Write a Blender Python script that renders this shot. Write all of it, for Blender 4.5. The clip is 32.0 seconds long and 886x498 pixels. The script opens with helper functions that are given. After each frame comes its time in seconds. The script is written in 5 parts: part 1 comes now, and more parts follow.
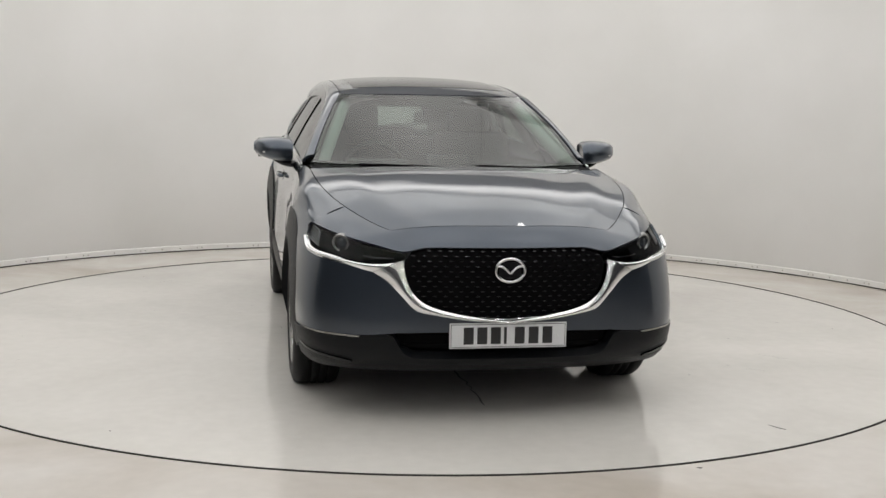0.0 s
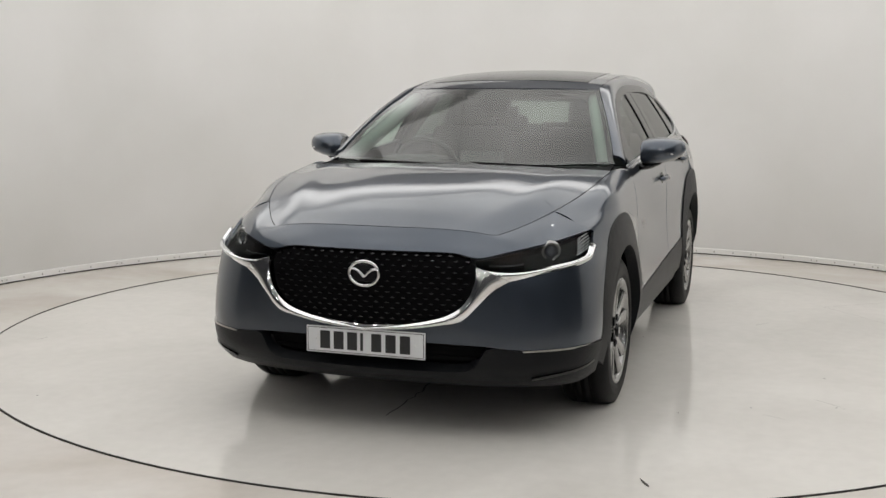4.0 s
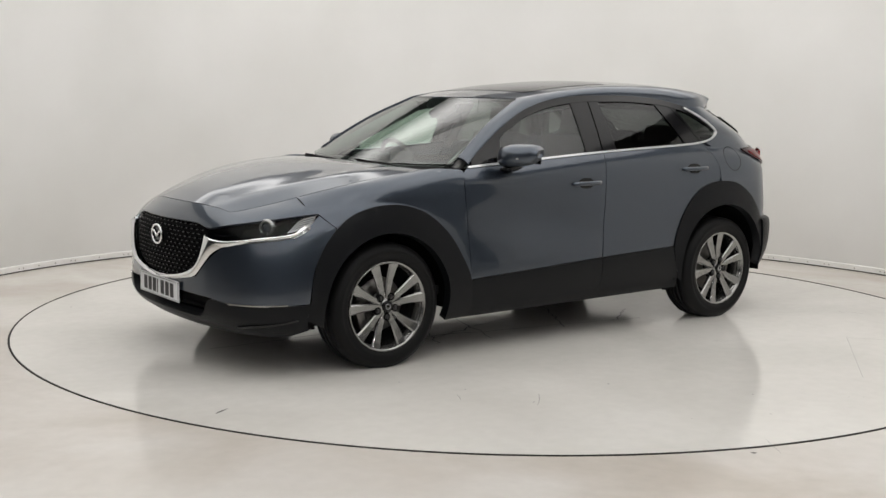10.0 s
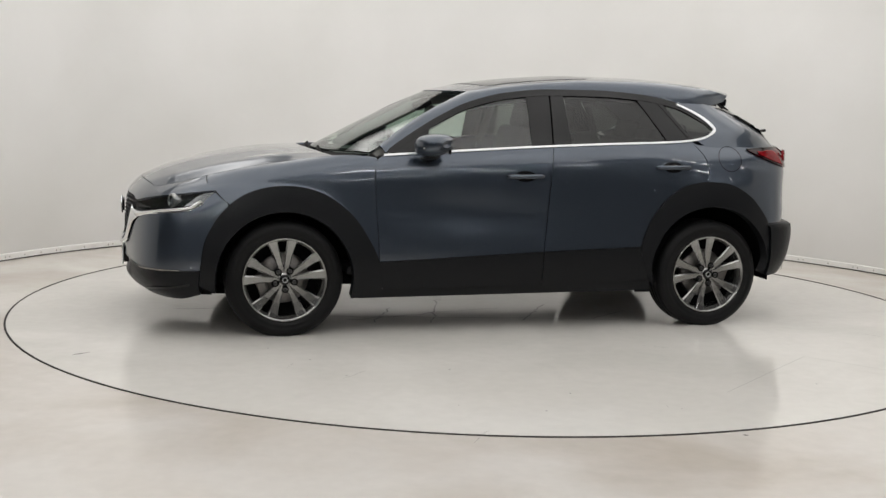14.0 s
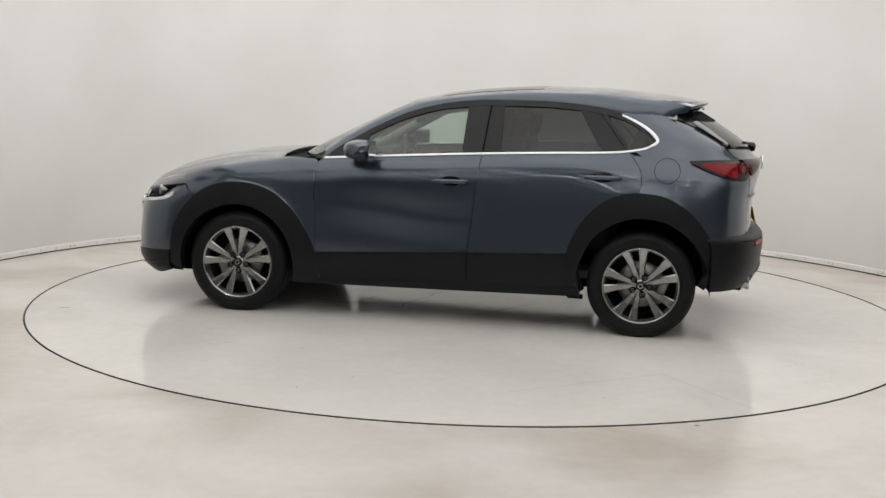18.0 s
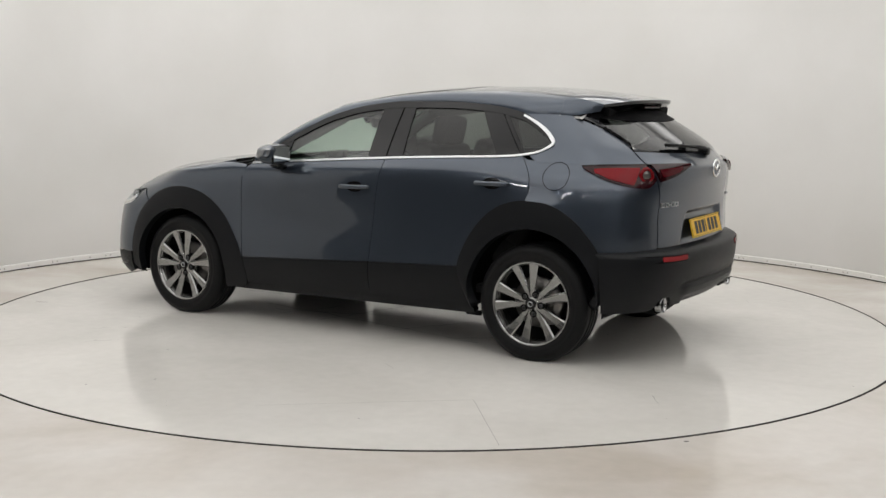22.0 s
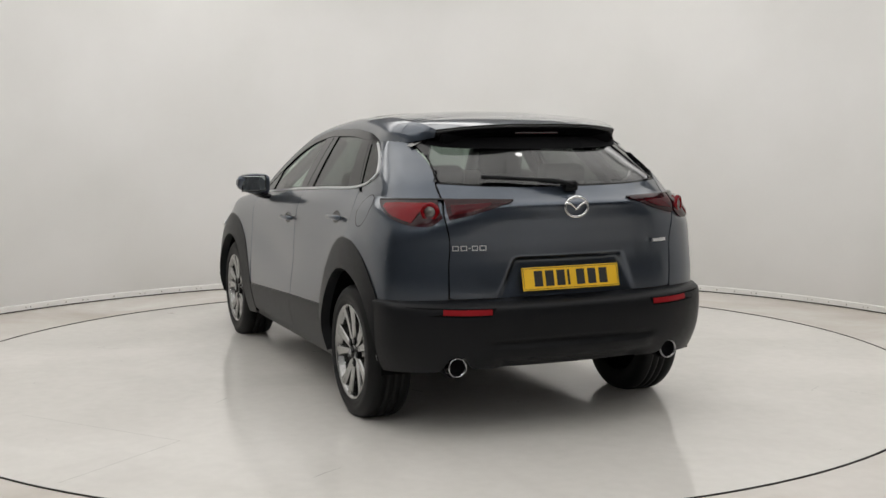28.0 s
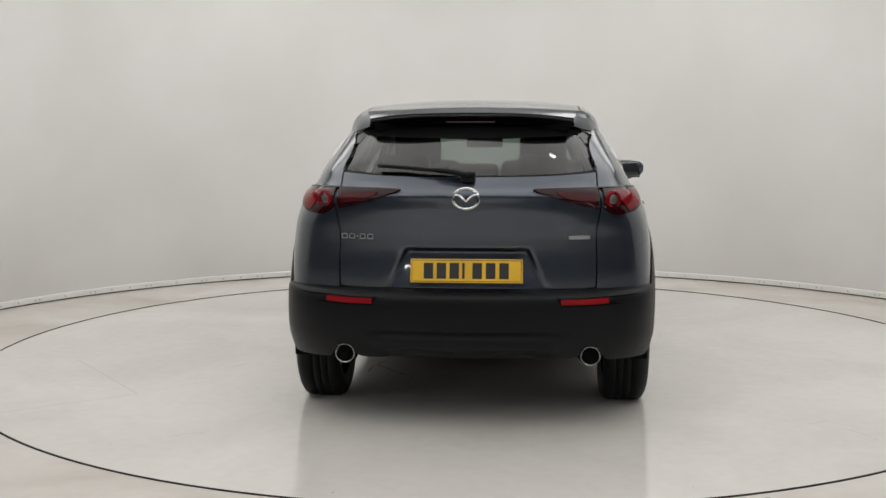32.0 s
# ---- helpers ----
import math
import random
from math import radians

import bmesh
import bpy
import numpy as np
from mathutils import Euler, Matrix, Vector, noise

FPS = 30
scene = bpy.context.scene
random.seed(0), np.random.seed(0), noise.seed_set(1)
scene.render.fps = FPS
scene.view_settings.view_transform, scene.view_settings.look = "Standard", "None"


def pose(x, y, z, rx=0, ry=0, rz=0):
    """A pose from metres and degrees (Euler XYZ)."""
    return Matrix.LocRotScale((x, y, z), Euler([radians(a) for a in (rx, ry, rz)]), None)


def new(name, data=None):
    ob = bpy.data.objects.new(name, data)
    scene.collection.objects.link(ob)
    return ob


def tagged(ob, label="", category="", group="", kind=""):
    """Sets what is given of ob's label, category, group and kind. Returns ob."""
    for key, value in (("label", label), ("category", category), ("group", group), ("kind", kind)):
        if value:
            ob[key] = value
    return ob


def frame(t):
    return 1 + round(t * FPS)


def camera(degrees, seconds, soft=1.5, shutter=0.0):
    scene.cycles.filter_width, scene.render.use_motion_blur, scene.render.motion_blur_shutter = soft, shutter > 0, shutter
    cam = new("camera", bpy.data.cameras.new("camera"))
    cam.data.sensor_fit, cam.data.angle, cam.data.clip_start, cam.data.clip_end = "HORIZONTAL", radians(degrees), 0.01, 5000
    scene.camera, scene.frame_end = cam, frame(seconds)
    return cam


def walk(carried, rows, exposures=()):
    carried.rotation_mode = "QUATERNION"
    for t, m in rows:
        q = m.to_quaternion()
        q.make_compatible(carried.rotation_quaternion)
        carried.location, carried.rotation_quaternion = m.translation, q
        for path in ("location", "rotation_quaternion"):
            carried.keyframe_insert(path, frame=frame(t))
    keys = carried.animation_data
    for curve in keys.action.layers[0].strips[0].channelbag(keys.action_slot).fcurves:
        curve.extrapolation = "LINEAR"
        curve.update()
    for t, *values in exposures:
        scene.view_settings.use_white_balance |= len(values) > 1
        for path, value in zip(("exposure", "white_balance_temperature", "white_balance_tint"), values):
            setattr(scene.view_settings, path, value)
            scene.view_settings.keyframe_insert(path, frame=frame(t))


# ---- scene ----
cam = camera(42.56, 32.0)
PATH = [
    (0, pose(0.008, -7.150, 1.385, 82.68, -1.11, -0.87)),
    (0.5, pose(0.042, -7.216, 1.397, 82.61, -1.26, -0.17)),
    (1, pose(-0.033, -7.094, 1.382, 82.91, -0.80, -0.67)),
    (1.5, pose(0.011, -6.837, 1.383, 82.50, -0.77, 0.56)),
    (2, pose(0.010, -6.778, 1.418, 82.02, -0.72, 1.60)),
    (2.5, pose(-0.032, -6.746, 1.413, 82.01, -0.59, 1.86)),
    (4.5, pose(0.055, -6.811, 1.356, 82.69, -0.23, 4.47)),
    (5, pose(0.022, -6.917, 1.327, 82.98, -0.46, 3.84)),
    (5.5, pose(0.024, -6.957, 1.345, 82.96, -0.35, 3.67)),
    (6, pose(0.013, -7.122, 1.379, 82.89, -0.52, 3.28)),
    (6.5, pose(0.009, -7.159, 1.354, 83.24, -0.43, 3.18)),
    (7, pose(0.003, -7.200, 1.383, 82.91, -0.30, 3.05)),
    (7.5, pose(0.019, -7.288, 1.381, 83.03, -0.42, 3.17)),
    (8, pose(0.019, -7.327, 1.388, 82.83, -0.18, 3.15)),
    (8.5, pose(0.011, -7.388, 1.372, 82.94, -0.31, 3.13)),
    (9, pose(-0.012, -7.427, 1.407, 82.57, -0.73, 2.95)),
    (9.5, pose(0.002, -7.469, 1.381, 82.80, -0.86, 2.98)),
    (10, pose(0.046, -7.487, 1.431, 82.38, -0.90, 3.17)),
    (10.5, pose(0.030, -7.504, 1.421, 82.43, -1.39, 2.89)),
    (11, pose(0.039, -7.515, 1.447, 82.22, -1.19, 2.80)),
    (11.5, pose(0.070, -7.665, 1.485, 82.12, -1.24, 2.88)),
    (12, pose(0.040, -7.652, 1.487, 82.05, -1.22, 2.53)),
    (12.5, pose(0.030, -7.675, 1.455, 82.34, -0.86, 2.37)),
    (13, pose(0.000, -7.650, 1.451, 82.17, -0.87, 2.19)),
    (13.5, pose(-0.076, -7.614, 1.398, 82.38, -1.09, 1.62)),
    (14, pose(-0.119, -7.629, 1.399, 82.31, -1.61, 1.42)),
    (14.5, pose(-0.079, -7.808, 1.428, 82.21, -1.47, 1.80)),
    (16.5, pose(-0.031, -7.965, 1.518, 81.63, -2.14, 2.08)),
    (17, pose(-0.007, -8.013, 1.560, 81.52, -1.83, 2.00)),
    (17.5, pose(-0.024, -8.111, 1.564, 81.56, -1.74, 1.64)),
    (18, pose(0.030, -8.102, 1.576, 81.51, -1.64, 1.93)),
    (18.5, pose(0.028, -8.102, 1.523, 81.75, -1.40, 1.79)),
    (19, pose(0.063, -8.078, 1.507, 81.72, -1.38, 2.02)),
    (19.5, pose(0.039, -8.079, 1.491, 81.82, -1.36, 1.69)),
    (20, pose(0.053, -8.061, 1.518, 81.75, -1.31, 1.56)),
    (20.5, pose(0.046, -8.077, 1.534, 81.70, -0.92, 1.04)),
    (21, pose(-0.006, -8.076, 1.565, 81.73, -0.72, 0.14)),
    (21.5, pose(-0.103, -7.871, 1.562, 81.69, -0.37, -1.16)),
    (22, pose(-0.091, -7.697, 1.505, 82.20, -0.42, -1.29)),
    (22.5, pose(-0.044, -7.545, 1.445, 82.66, -0.19, -0.95)),
    (23, pose(-0.015, -7.519, 1.454, 82.64, -0.12, -0.70)),
    (23.5, pose(-0.048, -7.478, 1.453, 82.71, 0.03, -1.09)),
    (24, pose(-0.043, -7.402, 1.463, 82.54, 0.10, -1.14)),
    (24.5, pose(0.010, -7.288, 1.451, 82.61, 0.10, -0.80)),
    (25, pose(0.022, -7.309, 1.438, 82.66, 0.13, -0.70)),
    (25.5, pose(0.038, -7.264, 1.442, 82.76, 0.24, -0.66)),
    (27.5, pose(0.024, -7.206, 1.419, 84.07, 0.42, -1.08)),
    (28, pose(0.001, -7.164, 1.433, 84.16, 0.38, -1.15)),
    (28.5, pose(0.022, -7.154, 1.430, 84.47, 0.60, -0.67)),
    (29, pose(0.044, -7.152, 1.399, 85.08, 0.73, -0.13)),
    (29.5, pose(0.018, -7.140, 1.417, 84.88, 0.72, -0.04)),
    (30, pose(-0.009, -7.119, 1.424, 84.74, 0.51, 0.11)),
    (30.5, pose(-0.043, -7.142, 1.435, 84.23, 0.23, -0.07)),
    (31, pose(-0.061, -7.140, 1.432, 83.86, -0.05, 0.22)),
    (31.5, pose(-0.054, -7.127, 1.437, 83.73, -0.16, 0.85)),
    (32, pose(-0.006, -7.140, 1.419, 83.74, 0.07, 1.86)),
]
walk(cam, PATH, [(0, -0.08), (3, -0.10), (6, -0.03), (12, 0.04), (25, 0.0), (28, -0.06), (32, -0.15)])

# turntable angle: seconds, degrees
TURN = [(0, -80.36), (1, -86.38), (2, -92.40), (4.5, -107.47), (6, -116.47), (8, -128.32), (10, -140.16), (12, -152.00), (14, -163.94), (16.5, -179.54), (18, -188.77), (20, -200.82), (22, -212.63), (24, -224.57), (25.5, -233.55), (27.5, -245.46), (29, -254.40), (30.5, -263.34), (32, -272.32)]
CENTRE = (-0.117, 0.010)     # turntable axis, in the car's own space
RING = 3.044                  # turntable radius
WALL_C, WALL_R = (0.0, -0.318), 4.094

# ---------------------------------------------------------------- world and lamps
world = bpy.data.worlds.new("studio_world")
scene.world = world
world.use_nodes = True
world.node_tree.nodes["Background"].inputs[0].default_value = (0.9, 0.93, 1.0, 1)
world.node_tree.nodes["Background"].inputs[1].default_value = 0.02


# ---------------------------------------------------------------- materials
def node_mat(name):
    m = bpy.data.materials.new(name)
    m.use_nodes = True
    nt = m.node_tree
    return m, nt, nt.nodes["Principled BSDF"]


def mat(name, col, rough=0.5, metal=0.0, vary=0.0, scale=30.0, bump=0.0, coat=0.0, coat_rough=0.03, spec=0.5, emit=None, power=0.0):
    m, nt, b = node_mat(name)
    b.inputs["Base Color"].default_value = (*col, 1)
    b.inputs["Roughness"].default_value = rough
    b.inputs["Metallic"].default_value = metal
    b.inputs["Specular IOR Level"].default_value = spec
    b.inputs["Coat Weight"].default_value = coat
    b.inputs["Coat Roughness"].default_value = coat_rough
    if emit:
        b.inputs["Emission Color"].default_value = (*emit, 1)
        b.inputs["Emission Strength"].default_value = power
    if vary or bump:
        tc = nt.nodes.new("ShaderNodeTexCoord")
        nz = nt.nodes.new("ShaderNodeTexNoise")
        nz.inputs["Scale"].default_value = scale
        nz.inputs["Detail"].default_value = 5
        nt.links.new(tc.outputs["Object"], nz.inputs["Vector"])
        if vary:
            mr = nt.nodes.new("ShaderNodeMapRange")
            mr.inputs["From Min"].default_value, mr.inputs["From Max"].default_value = 0.3, 0.7
            mr.inputs["To Min"].default_value, mr.inputs["To Max"].default_value = 1 - vary, 1 + vary
            mx = nt.nodes.new("ShaderNodeVectorMath")
            mx.operation = "SCALE"
            mx.inputs[0].default_value = col
            nt.links.new(nz.outputs["Fac"], mr.inputs["Value"])
            nt.links.new(mr.outputs["Result"], mx.inputs["Scale"])
            nt.links.new(mx.outputs["Vector"], b.inputs["Base Color"])
            m2 = nt.nodes.new("ShaderNodeMapRange")
            m2.inputs["To Min"].default_value, m2.inputs["To Max"].default_value = rough * 0.85, min(1, rough * 1.15)
            nt.links.new(nz.outputs["Fac"], m2.inputs["Value"])
            nt.links.new(m2.outputs["Result"], b.inputs["Roughness"])
        if bump:
            bp = nt.nodes.new("ShaderNodeBump")
            bp.inputs["Strength"].default_value = bump
            bp.inputs["Distance"].default_value = 0.002
            nt.links.new(nz.outputs["Fac"], bp.inputs["Height"])
            nt.links.new(bp.outputs["Normal"], b.inputs["Normal"])
    return m


def glass_mat(name, tint, gloss_ior=1.5, edge=1.0):
    """Thin tinted glass: see-through, with a mirror gloss that grows at a grazing angle."""
    m, nt, b = node_mat(name)
    nt.nodes.remove(b)
    out = nt.nodes["Material Output"]
    tr = nt.nodes.new("ShaderNodeBsdfTransparent")
    tr.inputs["Color"].default_value = (*tint, 1)
    gl = nt.nodes.new("ShaderNodeBsdfGlossy")
    gl.inputs["Roughness"].default_value = 0.01
    lw = nt.nodes.new("ShaderNodeLayerWeight")
    lw.inputs["Blend"].default_value = 0.5
    p5 = nt.nodes.new("ShaderNodeMath")
    p5.operation = "POWER"
    p5.inputs[1].default_value = 5.0
    fr = nt.nodes.new("ShaderNodeMapRange")
    fr.inputs["To Min"].default_value, fr.inputs["To Max"].default_value = 2 * ((gloss_ior - 1) / (gloss_ior + 1)) ** 2, edge
    nt.links.new(lw.outputs["Facing"], p5.inputs[0])
    nt.links.new(p5.outputs[0], fr.inputs["Value"])
    mx = nt.nodes.new("ShaderNodeMixShader")
    nt.links.new(fr.outputs[0], mx.inputs[0])
    nt.links.new(tr.outputs[0], mx.inputs[1])
    nt.links.new(gl.outputs[0], mx.inputs[2])
    nt.links.new(mx.outputs[0], out.inputs["Surface"])
    return m


def paint_mat():
    m, nt, b = node_mat("polished grey paint")
    tc = nt.nodes.new("ShaderNodeTexCoord")
    vo = nt.nodes.new("ShaderNodeTexVoronoi")
    vo.inputs["Scale"].default_value = 2500
    mr = nt.nodes.new("ShaderNodeMapRange")
    mr.inputs["To Min"].default_value, mr.inputs["To Max"].default_value = 0.8, 1.25
    sc = nt.nodes.new("ShaderNodeVectorMath")
    sc.operation = "SCALE"
    sc.inputs[0].default_value = PAINT
    nt.links.new(tc.outputs["Object"], vo.inputs["Vector"])
    nt.links.new(vo.outputs["Distance"], mr.inputs["Value"])
    nt.links.new(mr.outputs["Result"], sc.inputs["Scale"])
    nt.links.new(sc.outputs["Vector"], b.inputs["Base Color"])
    b.inputs["Metallic"].default_value = 0.82
    b.inputs["Roughness"].default_value = 0.31
    b.inputs["Coat Weight"].default_value = 1.0
    b.inputs["Coat Roughness"].default_value = 0.03
    return m


def floor_mat(name, col, rough, stain, seed):
    m, nt, b = node_mat(name)
    tc = nt.nodes.new("ShaderNodeTexCoord")
    mp = nt.nodes.new("ShaderNodeMapping")
    mp.inputs["Location"].default_value = (seed, seed * 0.7, 0)
    nt.links.new(tc.outputs["Object"], mp.inputs["Vector"])
    big = nt.nodes.new("ShaderNodeTexNoise")
    big.inputs["Scale"].default_value, big.inputs["Detail"].default_value = 0.9, 6
    big.inputs["Distortion"].default_value = 0.6
    fine = nt.nodes.new("ShaderNodeTexNoise")
    fine.inputs["Scale"].default_value, fine.inputs["Detail"].default_value = 14, 8
    for n in (big, fine):
        nt.links.new(mp.outputs["Vector"], n.inputs["Vector"])
    ramp = nt.nodes.new("ShaderNodeValToRGB")
    ramp.color_ramp.elements[0].position, ramp.color_ramp.elements[1].position = 0.32, 0.62
    ramp.color_ramp.elements[0].color = (*stain, 1)
    ramp.color_ramp.elements[1].color = (*col, 1)
    nt.links.new(big.outputs["Fac"], ramp.inputs["Fac"])
    mr = nt.nodes.new("ShaderNodeMapRange")
    mr.inputs["From Min"].default_value, mr.inputs["From Max"].default_value = 0.3, 0.7
    mr.inputs["To Min"].default_value, mr.inputs["To Max"].default_value = 0.97, 1.02
    sc = nt.nodes.new("ShaderNodeVectorMath")
    sc.operation = "SCALE"
    nt.links.new(fine.outputs["Fac"], mr.inputs["Value"])
    nt.links.new(ramp.outputs["Color"], sc.inputs[0])
    nt.links.new(mr.outputs["Result"], sc.inputs["Scale"])
    nt.links.new(sc.outputs["Vector"], b.inputs["Base Color"])
    r2 = nt.nodes.new("ShaderNodeMapRange")
    r2.inputs["From Min"].default_value, r2.inputs["From Max"].default_value = 0.3, 0.7
    r2.inputs["To Min"].default_value, r2.inputs["To Max"].default_value = rough * 0.7, rough * 1.4
    nt.links.new(big.outputs["Fac"], r2.inputs["Value"])
    nt.links.new(r2.outputs["Result"], b.inputs["Roughness"])
    bp = nt.nodes.new("ShaderNodeBump")
    bp.inputs["Strength"].default_value, bp.inputs["Distance"].default_value = 0.03, 0.004
    nt.links.new(big.outputs["Fac"], bp.inputs["Height"])
    nt.links.new(bp.outputs["Normal"], b.inputs["Normal"])
    return m


PAINT = (0.052, 0.065, 0.086)
M_PAINT = paint_mat()
M_CLAD = mat("grained black plastic", (0.0052, 0.0058, 0.0070), 0.40, vary=0.12, scale=900, bump=0.25, spec=0.19)
M_GLOSSBLACK = mat("gloss black trim", (0.006, 0.006, 0.007), 0.10, spec=0.32)
M_DARK = mat("unlit dark plastic", (0.0035, 0.0035, 0.004), 0.7, spec=0.06, vary=0.2, scale=40)
M_CHROME = mat("bright chrome", (0.82, 0.83, 0.84), 0.10, 1.0)
M_DARKCHROME = mat("smoked chrome", (0.42, 0.42, 0.43), 0.14, 1.0)
M_SATIN = mat("satin chrome", (0.66, 0.67, 0.68), 0.30, 0.9)
M_ALLOY = mat("grey alloy", (0.30, 0.30, 0.295), 0.19, 0.9, vary=0.06, scale=60, coat=0.4)
M_ALLOYDARK = mat("dark alloy", (0.05, 0.05, 0.052), 0.35, 0.7)
M_DISC = mat("brake steel", (0.20, 0.19, 0.18), 0.38, 1.0, vary=0.15, scale=80)
M_TYRE = mat("tyre rubber", (0.0045, 0.0046, 0.0050), 0.55, vary=0.2, scale=120, bump=0.2, spec=0.20)
M_GLASS = glass_mat("clear green glass", (0.62, 0.70, 0.65), 1.52)
M_PRIVACY = glass_mat("privacy glass", (0.15, 0.165, 0.155), 1.38)
M_WIND = glass_mat("windscreen glass", (0.64, 0.78, 0.70), 1.62)
M_REARGLASS = glass_mat("rear privacy glass", (0.34, 0.36, 0.35))
M_LENS = glass_mat("clear lamp lens", (0.85, 0.87, 0.88), 1.16, 0.25)
M_RED = mat("red lamp lens", (0.16, 0.003, 0.006), 0.10, coat=0.0, spec=0.2)
M_REDDARK = mat("dark red lamp", (0.020, 0.0015, 0.003), 0.08, coat=0.0, spec=0.28)
M_MAROON = mat("maroon lens", (0.055, 0.002, 0.0045), 0.10, spec=0.22)
M_REFL = mat("reflector", (0.24, 0.010, 0.013), 0.25, spec=0.3)
M_WHITEPLATE = mat("white plate", (0.72, 0.73, 0.74), 0.4)
M_YELLOWPLATE = mat("yellow plate", (0.78, 0.47, 0.015), 0.4)
M_INK = mat("plate ink", (0.015, 0.015, 0.016), 0.5)
M_CLOTH = mat("black seat cloth", (0.018, 0.018, 0.019), 0.85, vary=0.25, scale=200, bump=0.3)
M_DASH = mat("dashboard plastic", (0.028, 0.028, 0.029), 0.6, vary=0.15, scale=300, bump=0.2)
M_LINER = mat("grey headliner", (0.36, 0.36, 0.35), 0.9, vary=0.06, scale=120)
M_EYE = mat("projector glass", (0.05, 0.055, 0.065), 0.06, 0.2, spec=0.6)
M_MIRROR = mat("mirror glass", (0.75, 0.80, 0.80), 0.01, 1.0)
M_DISCFLOOR = floor_mat("turntable resin", (0.735, 0.715, 0.675), 0.10, (0.655, 0.635, 0.596), 3.0)
M_FLOOR = floor_mat("floor resin", (0.68, 0.65, 0.61), 0.16, (0.55, 0.50, 0.44), 11.0)
M_GAP = mat("dark gap", (0.02, 0.018, 0.016), 0.9)
M_SCUFF = mat("scuffed rubber mark", (0.06, 0.055, 0.05), 0.7)
M_CRACK = mat("dark crack", (0.07, 0.065, 0.06), 0.5)
M_SEAM = mat("faint seam", (0.50, 0.485, 0.46), 0.2)
M_SKIRT = mat("white skirting", (0.80, 0.79, 0.77), 0.35, vary=0.03, scale=8)
M_SCREW = mat("screw steel", (0.30, 0.28, 0.26), 0.4, 0.8)
M_LAMP = mat("lit tube", (0.9, 0.9, 0.9), 0.5, emit=(1.0, 0.99, 0.98), power=62.0)
M_CEIL = mat("white ceiling", (0.55, 0.55, 0.54), 0.9, vary=0.1, scale=2)
M_CONCRETE = mat("dull concrete", (0.17, 0.165, 0.16), 0.6, vary=0.2, scale=1.2, bump=0.1)
M_HALL = mat("dim hall wall", (0.10, 0.10, 0.105), 0.8, vary=0.15, scale=1.5)


def diffuser_mat(name, spread, near, far):
    """A lit sheet, its glow fading from the middle to soften reflected edges."""
    m, nt, b = node_mat(name)
    tc = nt.nodes.new("ShaderNodeTexCoord")
    sc = nt.nodes.new("ShaderNodeVectorMath")
    sc.operation = "MULTIPLY"
    sc.inputs[1].default_value = spread
    ln = nt.nodes.new("ShaderNodeVectorMath")
    ln.operation = "LENGTH"
    mr = nt.nodes.new("ShaderNodeMapRange")
    mr.interpolation_type = "SMOOTHSTEP"
    mr.inputs["To Min"].default_value, mr.inputs["To Max"].default_value = near, far
    nt.links.new(tc.outputs["Object"], sc.inputs[0])
    nt.links.new(sc.outputs["Vector"], ln.inputs[0])
    nt.links.new(ln.outputs["Value"], mr.inputs["Value"])
    nt.links.new(mr.outputs["Result"], b.inputs["Emission Strength"])
    b.inputs["Emission Color"].default_value = (1.0, 0.985, 0.965, 1)
    return m


M_PANEL = diffuser_mat("lit diffuser", (1 / 0.95, 1 / 0.92, 0), 1.58, 1.08)
# back row: glow fades at both edges to keep its reflections soft
M_STRIP = diffuser_mat("lit back diffuser", (0, 1 / 0.95, 0), 2.30, 0.25)
M_SPOT = mat("lit spot lens", (0.9, 0.9, 0.9), 0.4, emit=(1.0, 0.99, 0.97), power=14.0)
M_FRAME = mat("white lamp frame", (0.6, 0.6, 0.6), 0.5)


def wall_mat():
    m, nt, b = node_mat("white painted wall")
    tc = nt.nodes.new("ShaderNodeTexCoord")
    nz = nt.nodes.new("ShaderNodeTexNoise")
    nz.inputs["Scale"].default_value, nz.inputs["Detail"].default_value = 0.7, 5
    nt.links.new(tc.outputs["Object"], nz.inputs["Vector"])
    ramp = nt.nodes.new("ShaderNodeValToRGB")
    ramp.color_ramp.elements[0].position, ramp.color_ramp.elements[1].position = 0.25, 0.6
    ramp.color_ramp.elements[0].color = (0.628, 0.618, 0.592, 1)
    ramp.color_ramp.elements[1].color = (0.70, 0.69, 0.672, 1)
    nt.links.new(nz.outputs["Fac"], ramp.inputs["Fac"])
    nt.links.new(ramp.outputs["Color"], b.inputs["Base Color"])
    b.inputs["Roughness"].default_value = 0.55
    return m


M_WALL = wall_mat()


# ---------------------------------------------------------------- mesh helpers
def mesh_of(name, verts, faces, material, smooth=True, sharp=None):
    me = bpy.data.meshes.new(name)
    me.from_pydata([tuple(v) for v in verts], [], [tuple(f) for f in faces])
    me.materials.append(material)
    if smooth:
        me.polygons.foreach_set("use_smooth", [True] * len(me.polygons))
    me.update()
    if sharp:
        for e in me.edges:
            if tuple(sorted(e.vertices)) in sharp:
                e.use_edge_sharp = True
    return me


def attach(name, me, parent, label="", m=None):
    ob = new(name, me)
    ob.parent = parent
    if m is not None:
        ob.matrix_basis = m
    if label:
        ob["label"] = label
    return ob


def thing(name, label, category, m=None, group=""):
    ob = new(name)
    ob.empty_display_size = 0.1
    if m is not None:
        ob.matrix_basis = m
    return tagged(ob, label, category, group)


def part(name, bm, material, parent, label="", smooth=False, m=None):
    me = bpy.data.meshes.new(name)
    bm.to_mesh(me)
    bm.free()
    me.materials.append(material)
    if smooth:
        me.polygons.foreach_set("use_smooth", [True] * len(me.polygons))
    return attach(name, me, parent, label, m)


